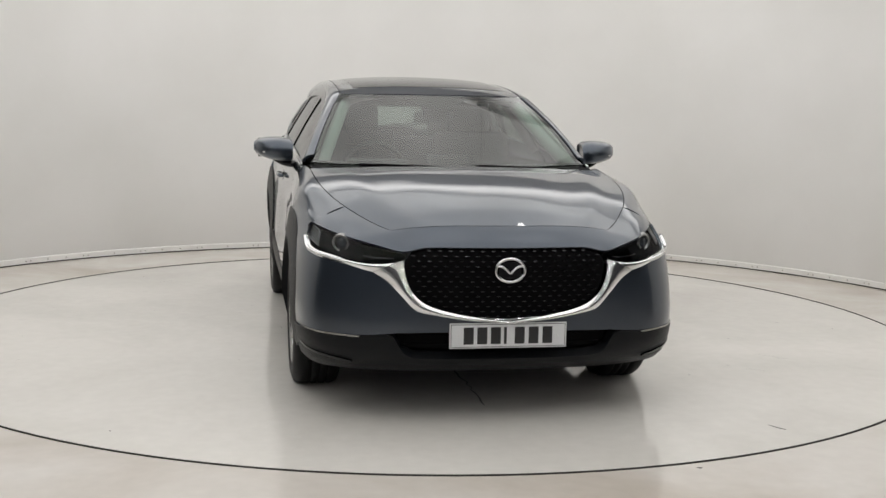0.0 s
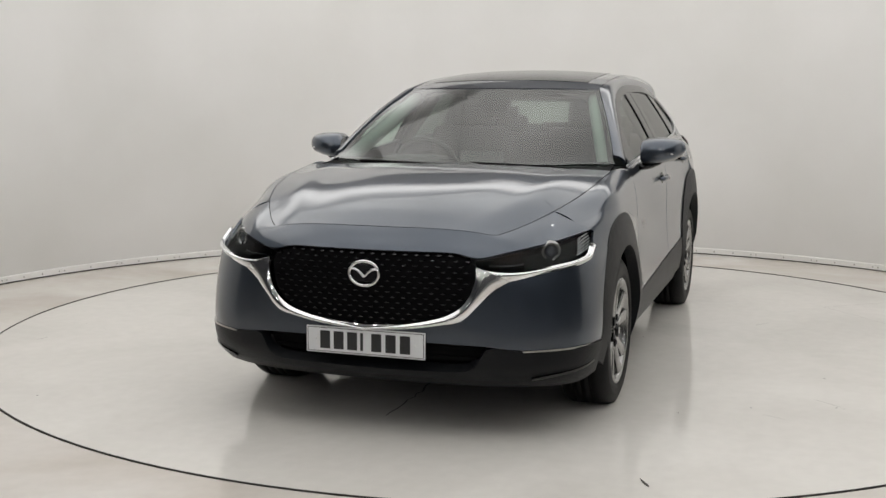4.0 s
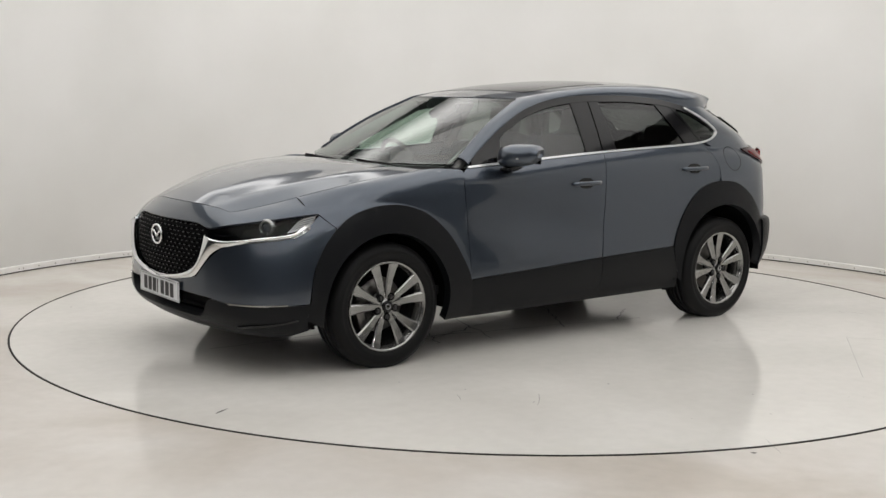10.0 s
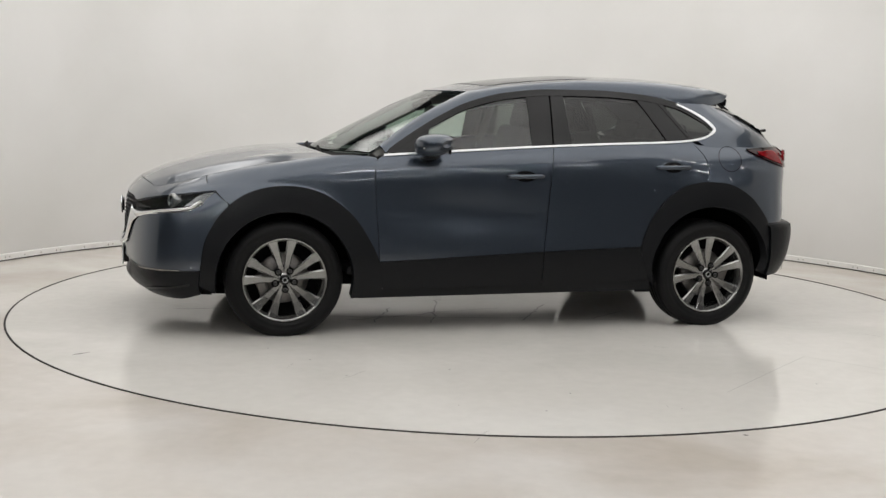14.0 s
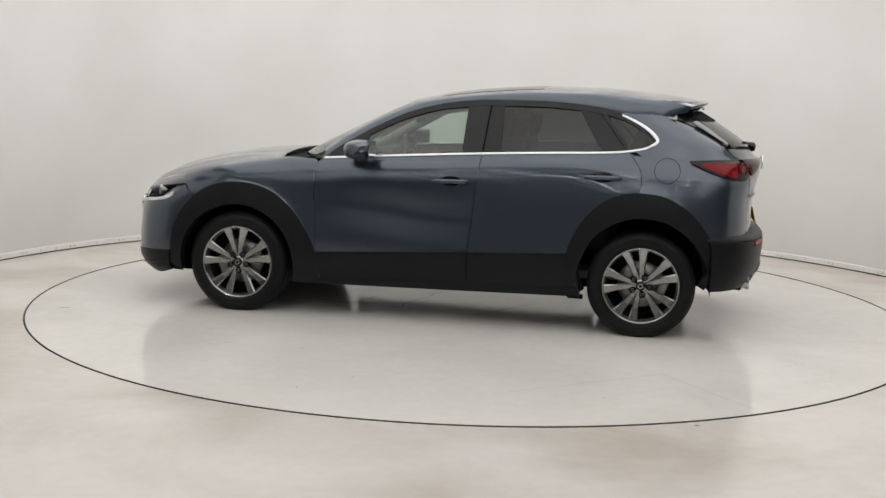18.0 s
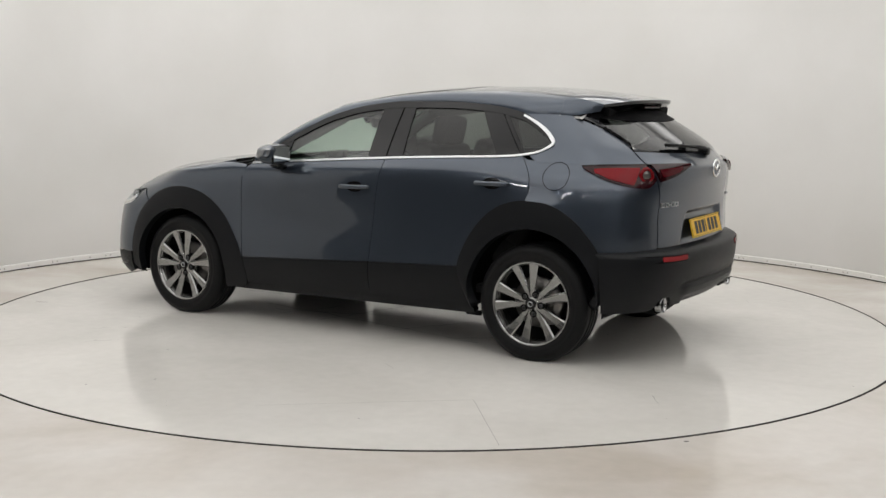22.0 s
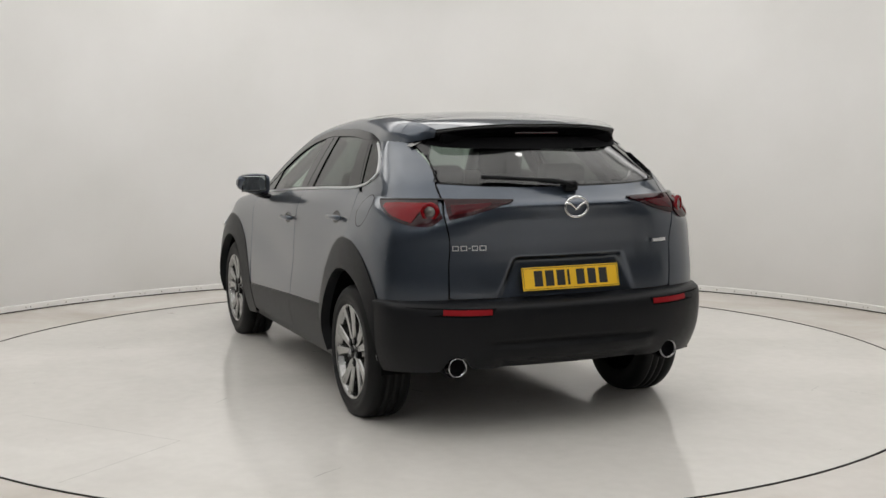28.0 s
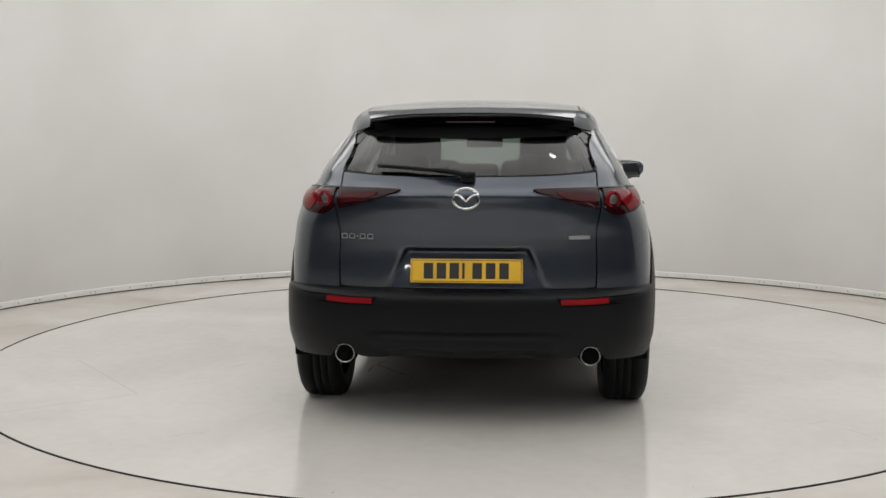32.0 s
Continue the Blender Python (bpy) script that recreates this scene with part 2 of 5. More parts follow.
def box(sx, sy, sz, bevel=0.0, seg=2):
    bm = bmesh.new()
    bmesh.ops.create_cube(bm, size=1)
    bmesh.ops.scale(bm, vec=(sx, sy, sz), verts=bm.verts)
    if bevel:
        bmesh.ops.bevel(bm, geom=bm.edges[:], offset=bevel, segments=seg, profile=0.6, affect="EDGES")
    return bm


def lathe(profile, n=48, close=False):
    """Turns (radius, height) pairs round the z axis."""
    verts, faces = [], []
    k = len(profile)
    for i in range(n):
        a = 2 * math.pi * i / n
        for r, h in profile:
            verts.append((r * math.cos(a), r * math.sin(a), h))
    for i in range(n):
        j = (i + 1) % n
        for q in range(k if close else k - 1):
            w = (q + 1) % k
            faces.append((i * k + q, j * k + q, j * k + w, i * k + w))
    return verts, faces


def sweep(points, radius, n=8, flat=1.0):
    """A tube along points; flat squeezes it in z."""
    P = [Vector(p) for p in points]
    verts, faces = [], []
    for i, p in enumerate(P):
        d = (P[min(i + 1, len(P) - 1)] - P[max(i - 1, 0)]).normalized()
        s = d.cross(Vector((0, 0, 1)))
        s = s.normalized() if s.length > 1e-4 else Vector((1, 0, 0))
        u = s.cross(d)
        r = radius[i] if isinstance(radius, (list, tuple)) else radius
        for q in range(n):
            a = 2 * math.pi * q / n
            verts.append(p + s * r * math.cos(a) + u * r * flat * math.sin(a))
    for i in range(len(P) - 1):
        for q in range(n):
            w = (q + 1) % n
            faces.append((i * n + q, i * n + w, (i + 1) * n + w, (i + 1) * n + q))
    faces.append(tuple(range(n))[::-1])
    faces.append(tuple((len(P) - 1) * n + q for q in range(n)))
    return verts, faces


def curve(xs, ys):
    """A smooth function through the given pairs (monotone cubic)."""
    xs, ys = np.array(xs, float), np.array(ys, float)
    if xs[0] > xs[-1]:
        xs, ys = xs[::-1], ys[::-1]
    h = np.diff(xs)
    d = np.diff(ys) / h
    m = np.zeros(len(xs))
    m[0], m[-1] = d[0], d[-1]
    for i in range(1, len(xs) - 1):
        if d[i - 1] * d[i] > 0:
            w1, w2 = 2 * h[i] + h[i - 1], h[i] + 2 * h[i - 1]
            m[i] = (w1 + w2) / (w1 / d[i - 1] + w2 / d[i])

    def f(x):
        x = np.asarray(x, float)
        c = np.clip(x, xs[0], xs[-1])
        i = np.clip(np.searchsorted(xs, c, side="right") - 1, 0, len(h) - 1)
        t = (c - xs[i]) / h[i]
        v = (2 * t**3 - 3 * t**2 + 1) * ys[i] + (t**3 - 2 * t**2 + t) * h[i] * m[i] + (3 * t**2 - 2 * t**3) * ys[i + 1] + (t**3 - t**2) * h[i] * m[i + 1]
        return v + (x < xs[0]) * (x - xs[0]) * m[0] + (x > xs[-1]) * (x - xs[-1]) * m[-1]
    return f


def spline(points, n):
    """n points, evenly spaced, on a smooth line through the given ones."""
    P = np.array(points, float)
    if len(P) == 2:
        t = np.linspace(0, 1, n)[:, None]
        return P[0] * (1 - t) + P[1] * t
    Q = np.vstack([2 * P[0] - P[1], P, 2 * P[-1] - P[-2]])
    out = []
    for i in range(1, len(Q) - 2):
        t = np.linspace(0, 1, 16, endpoint=False)[:, None]
        a, b, c, d = Q[i - 1], Q[i], Q[i + 1], Q[i + 2]
        # tangents limited so that uneven spacing does not overshoot
        l1, l0, l2 = np.linalg.norm(c - b), np.linalg.norm(b - a), np.linalg.norm(d - c)
        m1 = (c - a) / max(l0 + l1, 1e-9) * l1
        m2 = (d - b) / max(l1 + l2, 1e-9) * l1
        out.append((2 * t**3 - 3 * t**2 + 1) * b + (t**3 - 2 * t**2 + t) * m1 + (3 * t**2 - 2 * t**3) * c + (t**3 - t**2) * m2)
    D = np.vstack([*out, P[-1:]])
    s = np.r_[0, np.cumsum(np.linalg.norm(np.diff(D, axis=0), axis=1))]
    q = np.linspace(0, s[-1], n)
    return np.stack([np.interp(q, s, D[:, k]) for k in range(D.shape[1])], 1)


def coons(bottom, top, left, right, nu=24, nv=14):
    """A grid of points that fills four border lines; bottom and top run from left to right, left and right from bottom to top."""
    b, t, l, r = spline(bottom, nu), spline(top, nu), spline(left, nv), spline(right, nv)
    u, v = np.linspace(0, 1, nu)[None, :, None], np.linspace(0, 1, nv)[:, None, None]
    g = (1 - v) * b[None] + v * t[None] + (1 - u) * l[:, None] + u * r[:, None]
    return g - ((1 - u) * (1 - v) * b[0] + u * (1 - v) * b[-1] + (1 - u) * v * t[0] + u * v * t[-1])


def panel(name, grid, material, parent, label="", gap=(0, 0, 0, 0), depth=0.014, flip=False, mirror=False):
    """A sheet from a grid of points (rows, columns, 3), drawn in by gap at its borders (first row, last row, first column, last column) and folded back by depth."""
    g = np.array(grid, float)
    for side, w in enumerate(gap):
        if w:
            a, b = [((0), (1)), ((-1), (-2))][side % 2]
            e, f = (g[a], g[b]) if side < 2 else (g[:, a], g[:, b])
            d = f - e
            moved = e + d * np.minimum(w / np.maximum(np.linalg.norm(d, axis=1, keepdims=True), 1e-6), 0.8)
            if side < 2:
                g[a] = moved
            else:
                g[:, a] = moved
    nv, nu, _ = g.shape
    du, dv = np.gradient(g, axis=1), np.gradient(g, axis=0)
    n = np.cross(du, dv)
    n /= np.maximum(np.linalg.norm(n, axis=2, keepdims=True), 1e-9)
    if flip:
        n = -n
    verts = list(g.reshape(-1, 3))
    faces, sharp = [], set()
    for i in range(nv - 1):
        for j in range(nu - 1):
            f = (i * nu + j, i * nu + j + 1, (i + 1) * nu + j + 1, (i + 1) * nu + j)
            faces.append(f[::-1] if flip else f)
    if depth:
        rim = [(0, j) for j in range(nu)] + [(i, nu - 1) for i in range(1, nv)] + [(nv - 1, j) for j in range(nu - 2, -1, -1)] + [(i, 0) for i in range(nv - 2, 0, -1)]
        k0 = len(verts)
        for i, j in rim:
            verts.append(g[i, j] - n[i, j] * depth)
        k = len(rim)
        for q in range(k):
            w = (q + 1) % k
            a, b = rim[q][0] * nu + rim[q][1], rim[w][0] * nu + rim[w][1]
            sharp.add((min(a, b), max(a, b)))
            f = (a, k0 + q, k0 + w, b)
            faces.append(f[::-1] if flip else f)
    if mirror:
        verts = [(v[0], -v[1], v[2]) for v in verts]
        faces = [f[::-1] for f in faces]
    return attach(name, mesh_of(name, verts, faces, material, True, sharp), parent, label)


def both(name, grid, material, parent, label="", **kw):
    panel(name, grid, material, parent, label, **kw)
    panel(name, grid, material, parent, label, mirror=True, **kw)


# ---------------------------------------------------------------- the car: its surfaces
X0 = 1.25                                   # the corners of the plan round off past this
AXLE, HUB_Z, HUB_Y = 1.3310, 0.328, 0.876
n_front = curve([0.2, 0.29, 0.375, 0.45, 0.55, 0.70, 0.76, 0.82, 0.90, 1.0], [7.2, 6.9, 6.7, 6.5, 6.2, 5.4, 4.4, 3.4, 2.8, 2.8])
x_front = curve([0.18, 0.22, 0.27, 0.33, 0.44, 0.55, 0.67, 0.74, 0.78, 0.82, 0.845, 0.886, 0.966, 1.04], [2.07, 2.13, 2.200, 2.230, 2.232, 2.231, 2.228, 2.216, 2.196, 2.160, 2.124, 1.99, 1.643, 1.16])
n_rear = curve([0.25, 0.60, 0.66, 0.75, 0.95, 1.06, 1.12, 1.2, 1.3, 1.4, 1.46], [5.0, 6.8, 6.8, 7.0, 6.4, 4.8, 4.0, 3.8, 2.8, 2.0, 2.0])
x_hatch = curve([0.60, 0.70, 0.80, 0.88, 0.97, 1.04, 1.08, 1.10, 1.125, 1.15, 1.20, 1.31, 1.40, 1.46], [-2.030, -2.036, -2.034, -2.040, -2.058, -2.076, -2.080, -2.074, -2.050, -2.024, -1.980, -1.824, -1.674, -1.572])
x_bumper = curve([0.22, 0.29, 0.34, 0.45, 0.58, 0.62, 0.645], [-1.98, -2.040, -2.074, -2.106, -2.118, -2.114, -2.104])
z_belt = curve([-2.0, -1.5, -1.2, -0.95, -0.30, 0.30, 0.75, 1.3, 2.0], [1.12, 1.122, 1.130, 1.136, 1.109, 1.072, 1.041, 1.02, 1.0])
y_belt = curve([-2.0, -1.5, -1.2, -0.80, -0.30, 0.75, 1.3], [0.786, 0.798, 0.796, 0.801, 0.804, 0.805, 0.804])
w_low = curve([0.15, 0.22, 0.28, 0.45, 0.60], [0.80, 0.848, 0.870, 0.897, 0.890])
w_high = curve([0, 0.25, 0.5, 0.7, 0.85, 0.94, 1.0], [0.0, 0.10, 0.22, 0.34, 0.52, 0.76, 1.0])


def half_width(x, z):
    """Half the body's width on its side, before the corners round off."""
    zb, yb = z_belt(x), y_belt(x)
    q = np.clip((z - 0.60) / (zb - 0.60), 0, 1)
    y = np.where(z < 0.60, w_low(z), 0.890 + (yb - 0.890) * w_high(q))
    h = np.maximum(z - zb, 0)
    y = y - 0.50 * h - 0.26 * h * h
    rise = np.clip((z - 0.5) / 0.3, 0, 1) * np.clip((1.10 - z) / 0.2, 0, 1)
    y = y + rise * (0.024 * np.exp(-((x + 1.38) / 0.34) ** 2) + 0.014 * np.exp(-((x - 1.30) / 0.36) ** 2))
    # hollow flank of the doors
    y = y - 0.019 * np.exp(-((x - 0.22) / 0.50) ** 2) * np.exp(-((z - 0.71 - 0.08 * np.clip(x - 0.2, -0.8, 0.6)) / 0.125) ** 2)
    return y


def flank(x, z, rear=x_hatch):
    """y of the body's left side at x and z."""
    x, z = np.asarray(x, float), np.asarray(z, float)
    uf = np.clip((x - X0) / np.maximum(x_front(z) - X0, 0.05), 0, 0.9995)
    ur = np.clip((-X0 - x) / np.maximum(-X0 - rear(z), 0.05), 0, 0.9995)
    return half_width(x, z) * np.sqrt(1 - uf ** n_front(z)) * np.sqrt(1 - ur ** n_rear(z))


def on_side(g, lift=0.0):
    x, z = g[..., 0], g[..., 1]
    p = np.stack([x, flank(x, z), z], -1)
    return lifted(p, lift)


def lifted(p, lift):
    if not np.any(lift):
        return p
    n = np.cross(np.gradient(p, axis=1), np.gradient(p, axis=0))
    n /= np.maximum(np.linalg.norm(n, axis=2, keepdims=True), 1e-9)
    return p + n * (lift if np.isscalar(lift) else lift[..., None])


def reach(c, s, n):
    """How far along the direction (c, s) the rounded outline u^n + v^2 = 1 lies."""
    lo, hi = np.full(np.shape(c), 0.9), np.full(np.shape(c), 1.5)
    for _ in range(34):
        mid = (lo + hi) / 2
        out = (mid * c) ** n + (mid * s) ** 2 > 1
        lo, hi = np.where(out, lo, mid), np.where(out, mid, hi)
    return (lo + hi) / 2


# front: f is a direction from the middle (0) round the corner (pi/2)
def front(g, lift=0.0):
    f, z = np.clip(g[..., 0], -1.5707, 1.5707), g[..., 1]
    c, s = np.cos(f), np.sin(f)
    k = reach(c, np.abs(s), n_front(z))
    x = X0 + (x_front(z) - X0) * k * c
    return lifted(np.stack([x, half_width(x, z) * k * s, z], -1), lift)


def fx(x, z):
    u = float(np.clip((x - X0) / (x_front(z) - X0), 0, 1))
    return (math.atan2(math.sqrt(1 - u ** float(n_front(z))), u), z)


def fy(y, z):
    v = float(np.clip(y / half_width(1.7, z), -1, 1))
    return (math.atan2(v, (1 - v * v) ** (1 / float(n_front(z)))), z)


# rear: r runs from the flank (0 at x = -X0, less ahead of it) to the middle (pi/2)
def rear(g, lift=0.0, xr=None):
    r, z = g[..., 0], g[..., 1]
    xe = (xr or x_hatch)(z)
    q = np.clip(r, 0, np.pi)
    c, s = np.sin(q), np.cos(q)
    k = reach(c, np.abs(s), n_rear(z))
    x = np.where(r < 0, -X0 - r, -X0 + (xe + X0) * k * c)
    return lifted(np.stack([x, half_width(x, z) * np.where(r < 0, 1.0, k * s), z], -1), lift)


def rx(x, z, xr=None):
    if x > -X0:
        return (-X0 - x, z)
    u = float(np.clip((-X0 - x) / (-X0 - (xr or x_hatch)(z)), 0, 1))
    return (math.atan2(u, math.sqrt(1 - u ** float(n_rear(z)))), z)


def ry(y, z):
    v = float(np.clip(y / half_width(-1.9, z), -1, 1))
    return (math.atan2((1 - v * v) ** (1 / float(n_rear(z))), v), z)


# ---------------------------------------------------------------- the car: its lines, in x and z
def arc(cx, cz, r, a0, a1, n=9):
    return [(cx + r * math.cos(math.radians(a0 + (a1 - a0) * i / (n - 1))), cz + r * math.sin(math.radians(a0 + (a1 - a0) * i / (n - 1)))) for i in range(n)]


ARCH_F = [(1.804, 0.384), (1.775, 0.56), (1.690, 0.71), (1.540, 0.825), (1.328, 0.868), (1.115, 0.825), (0.945, 0.70), (0.835, 0.54), (0.786, 0.432)]
ARCH_FI = arc(AXLE, 0.325, 0.395, -14, 194, 13)
ARCH_R = [(-0.856, 0.509), (-0.925, 0.68), (-1.030, 0.81), (-1.150, 0.885), (-1.290, 0.912), (-1.450, 0.895), (-1.590, 0.82), (-1.690, 0.715), (-1.742, 0.632)]
ARCH_RI = arc(-AXLE, 0.352, 0.405, -10, 190, 13)
GAP_1 = [(0.786, 0.430), (0.796, 0.60), (0.808, 0.80), (0.812, 0.95), (0.800, 1.015), (0.760, 1.041)]
GAP_2 = [(-0.224, 0.483), (-0.240, 0.65), (-0.258, 0.85), (-0.273, 1.00), (-0.292, 1.109)]
GAP_3 = [(-1.290, 0.912), (-1.303, 0.965), (-1.290, 1.05), (-1.235, 1.132), (-1.200, 1.165)]
d_low = curve([-1.386, -1.34, -1.27, -1.15, -1.0, -0.8, -0.30, 0.30, 0.75], [1.226, 1.188, 1.167, 1.150, 1.141, 1.133, 1.109, 1.072, 1.041])   # lower edge of the side windows
d_top = curve([-1.386, -1.36, -1.28, -1.158, -0.90, -0.62, -0.33, -0.05, 0.193, 0.42, 0.60, 0.72, 0.75], [1.228, 1.268, 1.320, 1.381, 1.428, 1.443, 1.441, 1.415, 1.356, 1.253, 1.148, 1.068, 1.043])   # upper edge
roof_z = curve([-1.90, -1.62, -1.38, -1.15, -0.93, -0.62, -0.28, -0.07, 0.13, 0.33], [1.448, 1.488, 1.520, 1.543, 1.551, 1.548, 1.526, 1.502, 1.469, 1.424])
SHUT_Y = curve([1.05, 1.30, 1.50, 1.70, 1.85, 1.95, 2.0, 2.045], [0.778, 0.768, 0.745, 0.690, 0.618, 0.560, 0.526, 0.492])
SHUT_Z = curve([1.05, 1.30, 1.50, 1.70, 1.85, 1.95, 2.0, 2.045], [1.038, 1.006, 0.970, 0.923, 0.879, 0.851, 0.838, 0.828])
BONNET_Z = curve([2.13, 2.05, 1.98, 1.633, 1.3, 1.12], [0.850, 0.889, 0.921, 1.013, 1.055, 1.058])
shoulder = curve([0.80, 1.05, 1.30, 1.50, 1.72], [0.985, 0.955, 0.915, 0.895, 0.862])


def line_of(f, x0, x1, n=10):
    return [(x, float(f(x))) for x in np.linspace(x0, x1, n)]


car = thing("car", "blue-grey five-door crossover car with black plastic cladding, parked on the turntable", "car")


def build_shell():
    G = 0.0022
    # ---- front wing, from the flank over the shoulder to the bonnet's edge
    nose_line = [(1.640, 0.755), (1.688, 0.798), (1.716, 0.828), (1.760, 0.862)]
    wing = coons([nose_line[0]] + ARCH_F[3:], line_of(lambda x: shoulder(x), 1.760, 0.802), nose_line, GAP_1[:4] + [(0.802, 0.985)], 40, 16)
    flare = 0.004 * np.clip(1 - np.linspace(0, 1, 16) * 1.4, 0, 1)[:, None] ** 2 * np.ones(40)[None]
    both("front_wing", on_side(wing, flare), M_PAINT, car, gap=(0, 0, G, G))
    xs = np.linspace(1.760, 0.800, 40)
    low = on_side(np.stack([xs, shoulder(xs)], -1)[None])[0]
    under = on_side(np.stack([xs, shoulder(xs) - 0.02], -1)[None])[0]
    up = (low - under)
    up /= np.linalg.norm(up, axis=1, keepdims=True)
    top = np.stack([xs, SHUT_Y(xs), SHUT_Z(xs)], -1)
    end = np.clip((1.05 - xs) / 0.25, 0, 1)[:, None]
    cowl = np.stack([xs, flank(xs, np.full_like(xs, 1.03)), np.full_like(xs, 1.032)], -1)
    top = top * (1 - end) + cowl * end
    rise = np.linalg.norm(top - low, axis=1, keepdims=True)
    mid = low + up * rise * 0.62
    t = np.linspace(0, 1, 10)[:, None, None]
    both("wing_top", (1 - t) ** 2 * low + 2 * t * (1 - t) * mid + t * t * top, M_PAINT, car, gap=(0, G, G, 0))
    # ---- doors
    door = coons([GAP_1[0], GAP_2[0]], line_of(z_belt, 0.750, -0.304), GAP_1, GAP_2, 40, 26)
    both("front_door", on_side(door), M_PAINT, car, gap=(0.001, 0, G, G))
    right = ARCH_R[:5] + GAP_3[1:]
    door = coons([GAP_2[0], ARCH_R[0]], line_of(d_low, -0.304, -1.200), GAP_2, right, 34, 30)
    both("rear_door", on_side(door), M_PAINT, car, gap=(0.001, 0, G, G))
    both("front_door_cladding", on_side(coons([(0.762, 0.262), (-0.222, 0.285)], [GAP_1[0], GAP_2[0]], [(0.762, 0.262), GAP_1[0]], [(-0.222, 0.285), GAP_2[0]], 30, 8), 0.004), M_CLAD, car, gap=(0, 0.002, G, G))
    both("rear_door_cladding", on_side(coons([(-0.222, 0.285), (-0.925, 0.300)], [GAP_2[0], ARCH_R[0]], [(-0.222, 0.285), GAP_2[0]], [(-0.925, 0.300), (-0.890, 0.40), ARCH_R[0]], 30, 8), 0.004), M_CLAD, car, gap=(0, 0.002, G, G))
    both("side_sill", on_side(coons([(0.90, 0.200), (-0.95, 0.225)], [(0.80, 0.262), (-0.935, 0.292)], [(0.90, 0.20), (0.80, 0.262)], [(-0.95, 0.225), (-0.935, 0.292)], 30, 5), -0.012), M_CLAD, car, depth=0.05)
    # ---- wheel-arch cladding
    def arch(inner, outer, foot=None):
        nu = 52
        a, b = spline(inner, nu), spline(outer, nu)
        v = np.linspace(0, 1, 9)[:, None, None]
        return a[None] * (1 - v) + b[None] * v
    outer_f = [(1.812, 0.300)] + ARCH_F + [(0.770, 0.345), (0.765, 0.262), (0.80, 0.222)]
    inner_f = [(1.722, 0.262)] + ARCH_FI[1:-1] + [(0.945, 0.222)]
    lift = np.linspace(0.021, 0.007, 9)[:, None] * np.ones(52)[None]
    g = on_side(arch(inner_f, outer_f), lift)
    both("front_arch_cladding", g, M_CLAD, car, depth=0.05)
    outer_r = [(-0.930, 0.292), (-0.885, 0.40)] + ARCH_R + [(-1.752, 0.56), (-1.758, 0.45), (-1.74, 0.36)]
    inner_r = [(-0.950, 0.275)] + ARCH_RI[1:-1] + [(-1.712, 0.33)]
    g = on_side(arch(inner_r, outer_r), lift)
    both("rear_arch_cladding", g, M_CLAD, car, depth=0.05)
    # ---- rear quarter
    low = [rx(*p) for p in ARCH_R[4:]] + [rx(-1.85, 0.645), ry(0.72, 0.652), ry(0.604, 0.655)]
    topq = [rx(x, float(d_low(x)) if x > -1.25 else float(z_belt(x))) for x in (-1.200, -1.25, -1.32, -1.45, -1.6, -1.75, -1.85)] + [ry(0.608, 1.118)]
    quarter = coons(low, topq, [rx(*p) for p in GAP_3], [ry(0.604, 0.655), ry(0.604, 0.80), ry(0.604, 0.95), ry(0.608, 1.118)], 54, 24)
    flare = 0.010 * np.clip(1 - np.linspace(0, 1, 24) * 3, 0, 1)[:, None] ** 2 * np.clip(1.2 - np.linspace(0, 1, 54) * 2.4, 0, 1)[None]
    both("rear_quarter", rear(quarter, flare), M_PAINT, car, gap=(0, 0, G, G))
    # ---- rear pillar, between the side windows, the roof and the tailgate
    lowp = [rx(x, float(z_belt(x))) for x in (-1.262, -1.32, -1.45, -1.6, -1.75, -1.85)] + [ry(0.608, 1.118)]
    lowp[0] = rx(-1.25, float(d_low(-1.25)))
    topp = [rx(-1.158, 1.392), rx(-1.25, 1.392), rx(-1.33, 1.391), rx(-1.43, 1.386)]
    leftp = [lowp[0], rx(-1.34, 1.190), rx(-1.393, 1.228), rx(-1.365, 1.272), rx(-1.28, 1.328), topp[0]]
    rightp = [lowp[-1], ry(0.606, 1.160), ry(0.603, 1.195), rx(-1.78, 1.225), rx(-1.62, 1.31), topp[-1]]
    both("rear_pillar", rear(coons(lowp, topp, leftp, rightp, 26, 24)), M_PAINT, car, gap=(0, 0, 0, G))
    # ---- side of the roof over the windows
    xs = np.linspace(0.745, -1.375, 52)
    ez = np.where(xs > -1.158, d_top(np.maximum(xs, -1.158)) + 0.011, 1.392)
    edge = np.stack([xs, flank(xs, ez), ez], -1)
    crown_y = np.where(xs > 0.15, 0.545 + (xs - 0.15) * 0.36, 0.545)
    crown_z = np.where(xs < 0.16, roof_z(np.minimum(xs, 0.16)) - 0.031, 0)
    pill = curve([0.16, 0.42, 0.60, 0.76, 0.86], [float(roof_z(0.16)) - 0.031, 1.309, 1.201, 1.089, 1.037])
    crown_z = np.where(xs > 0.16, pill(xs), crown_z)
    crown_y = np.where(xs > 0.16, curve([0.16, 0.45, 0.70, 0.80], [0.545, 0.640, 0.722, 0.752])(xs), crown_y)
    crown = np.stack([xs + np.where(xs > 0.16, 0.03, 0.03 * np.clip((xs + 0.2) / 0.36, 0, 1)), crown_y, crown_z], -1)
    mid = np.stack([(edge[:, 0] + crown[:, 0]) / 2, edge[:, 1] * 0.90 + crown[:, 1] * 0.10 - 0.002, edge[:, 2] * 0.25 + crown[:, 2] * 0.75 + 0.006], -1)
    t = np.linspace(0, 1, 9)[:, None, None]
    side = (1 - t) ** 2 * edge + 2 * t * (1 - t) * mid + t * t * crown
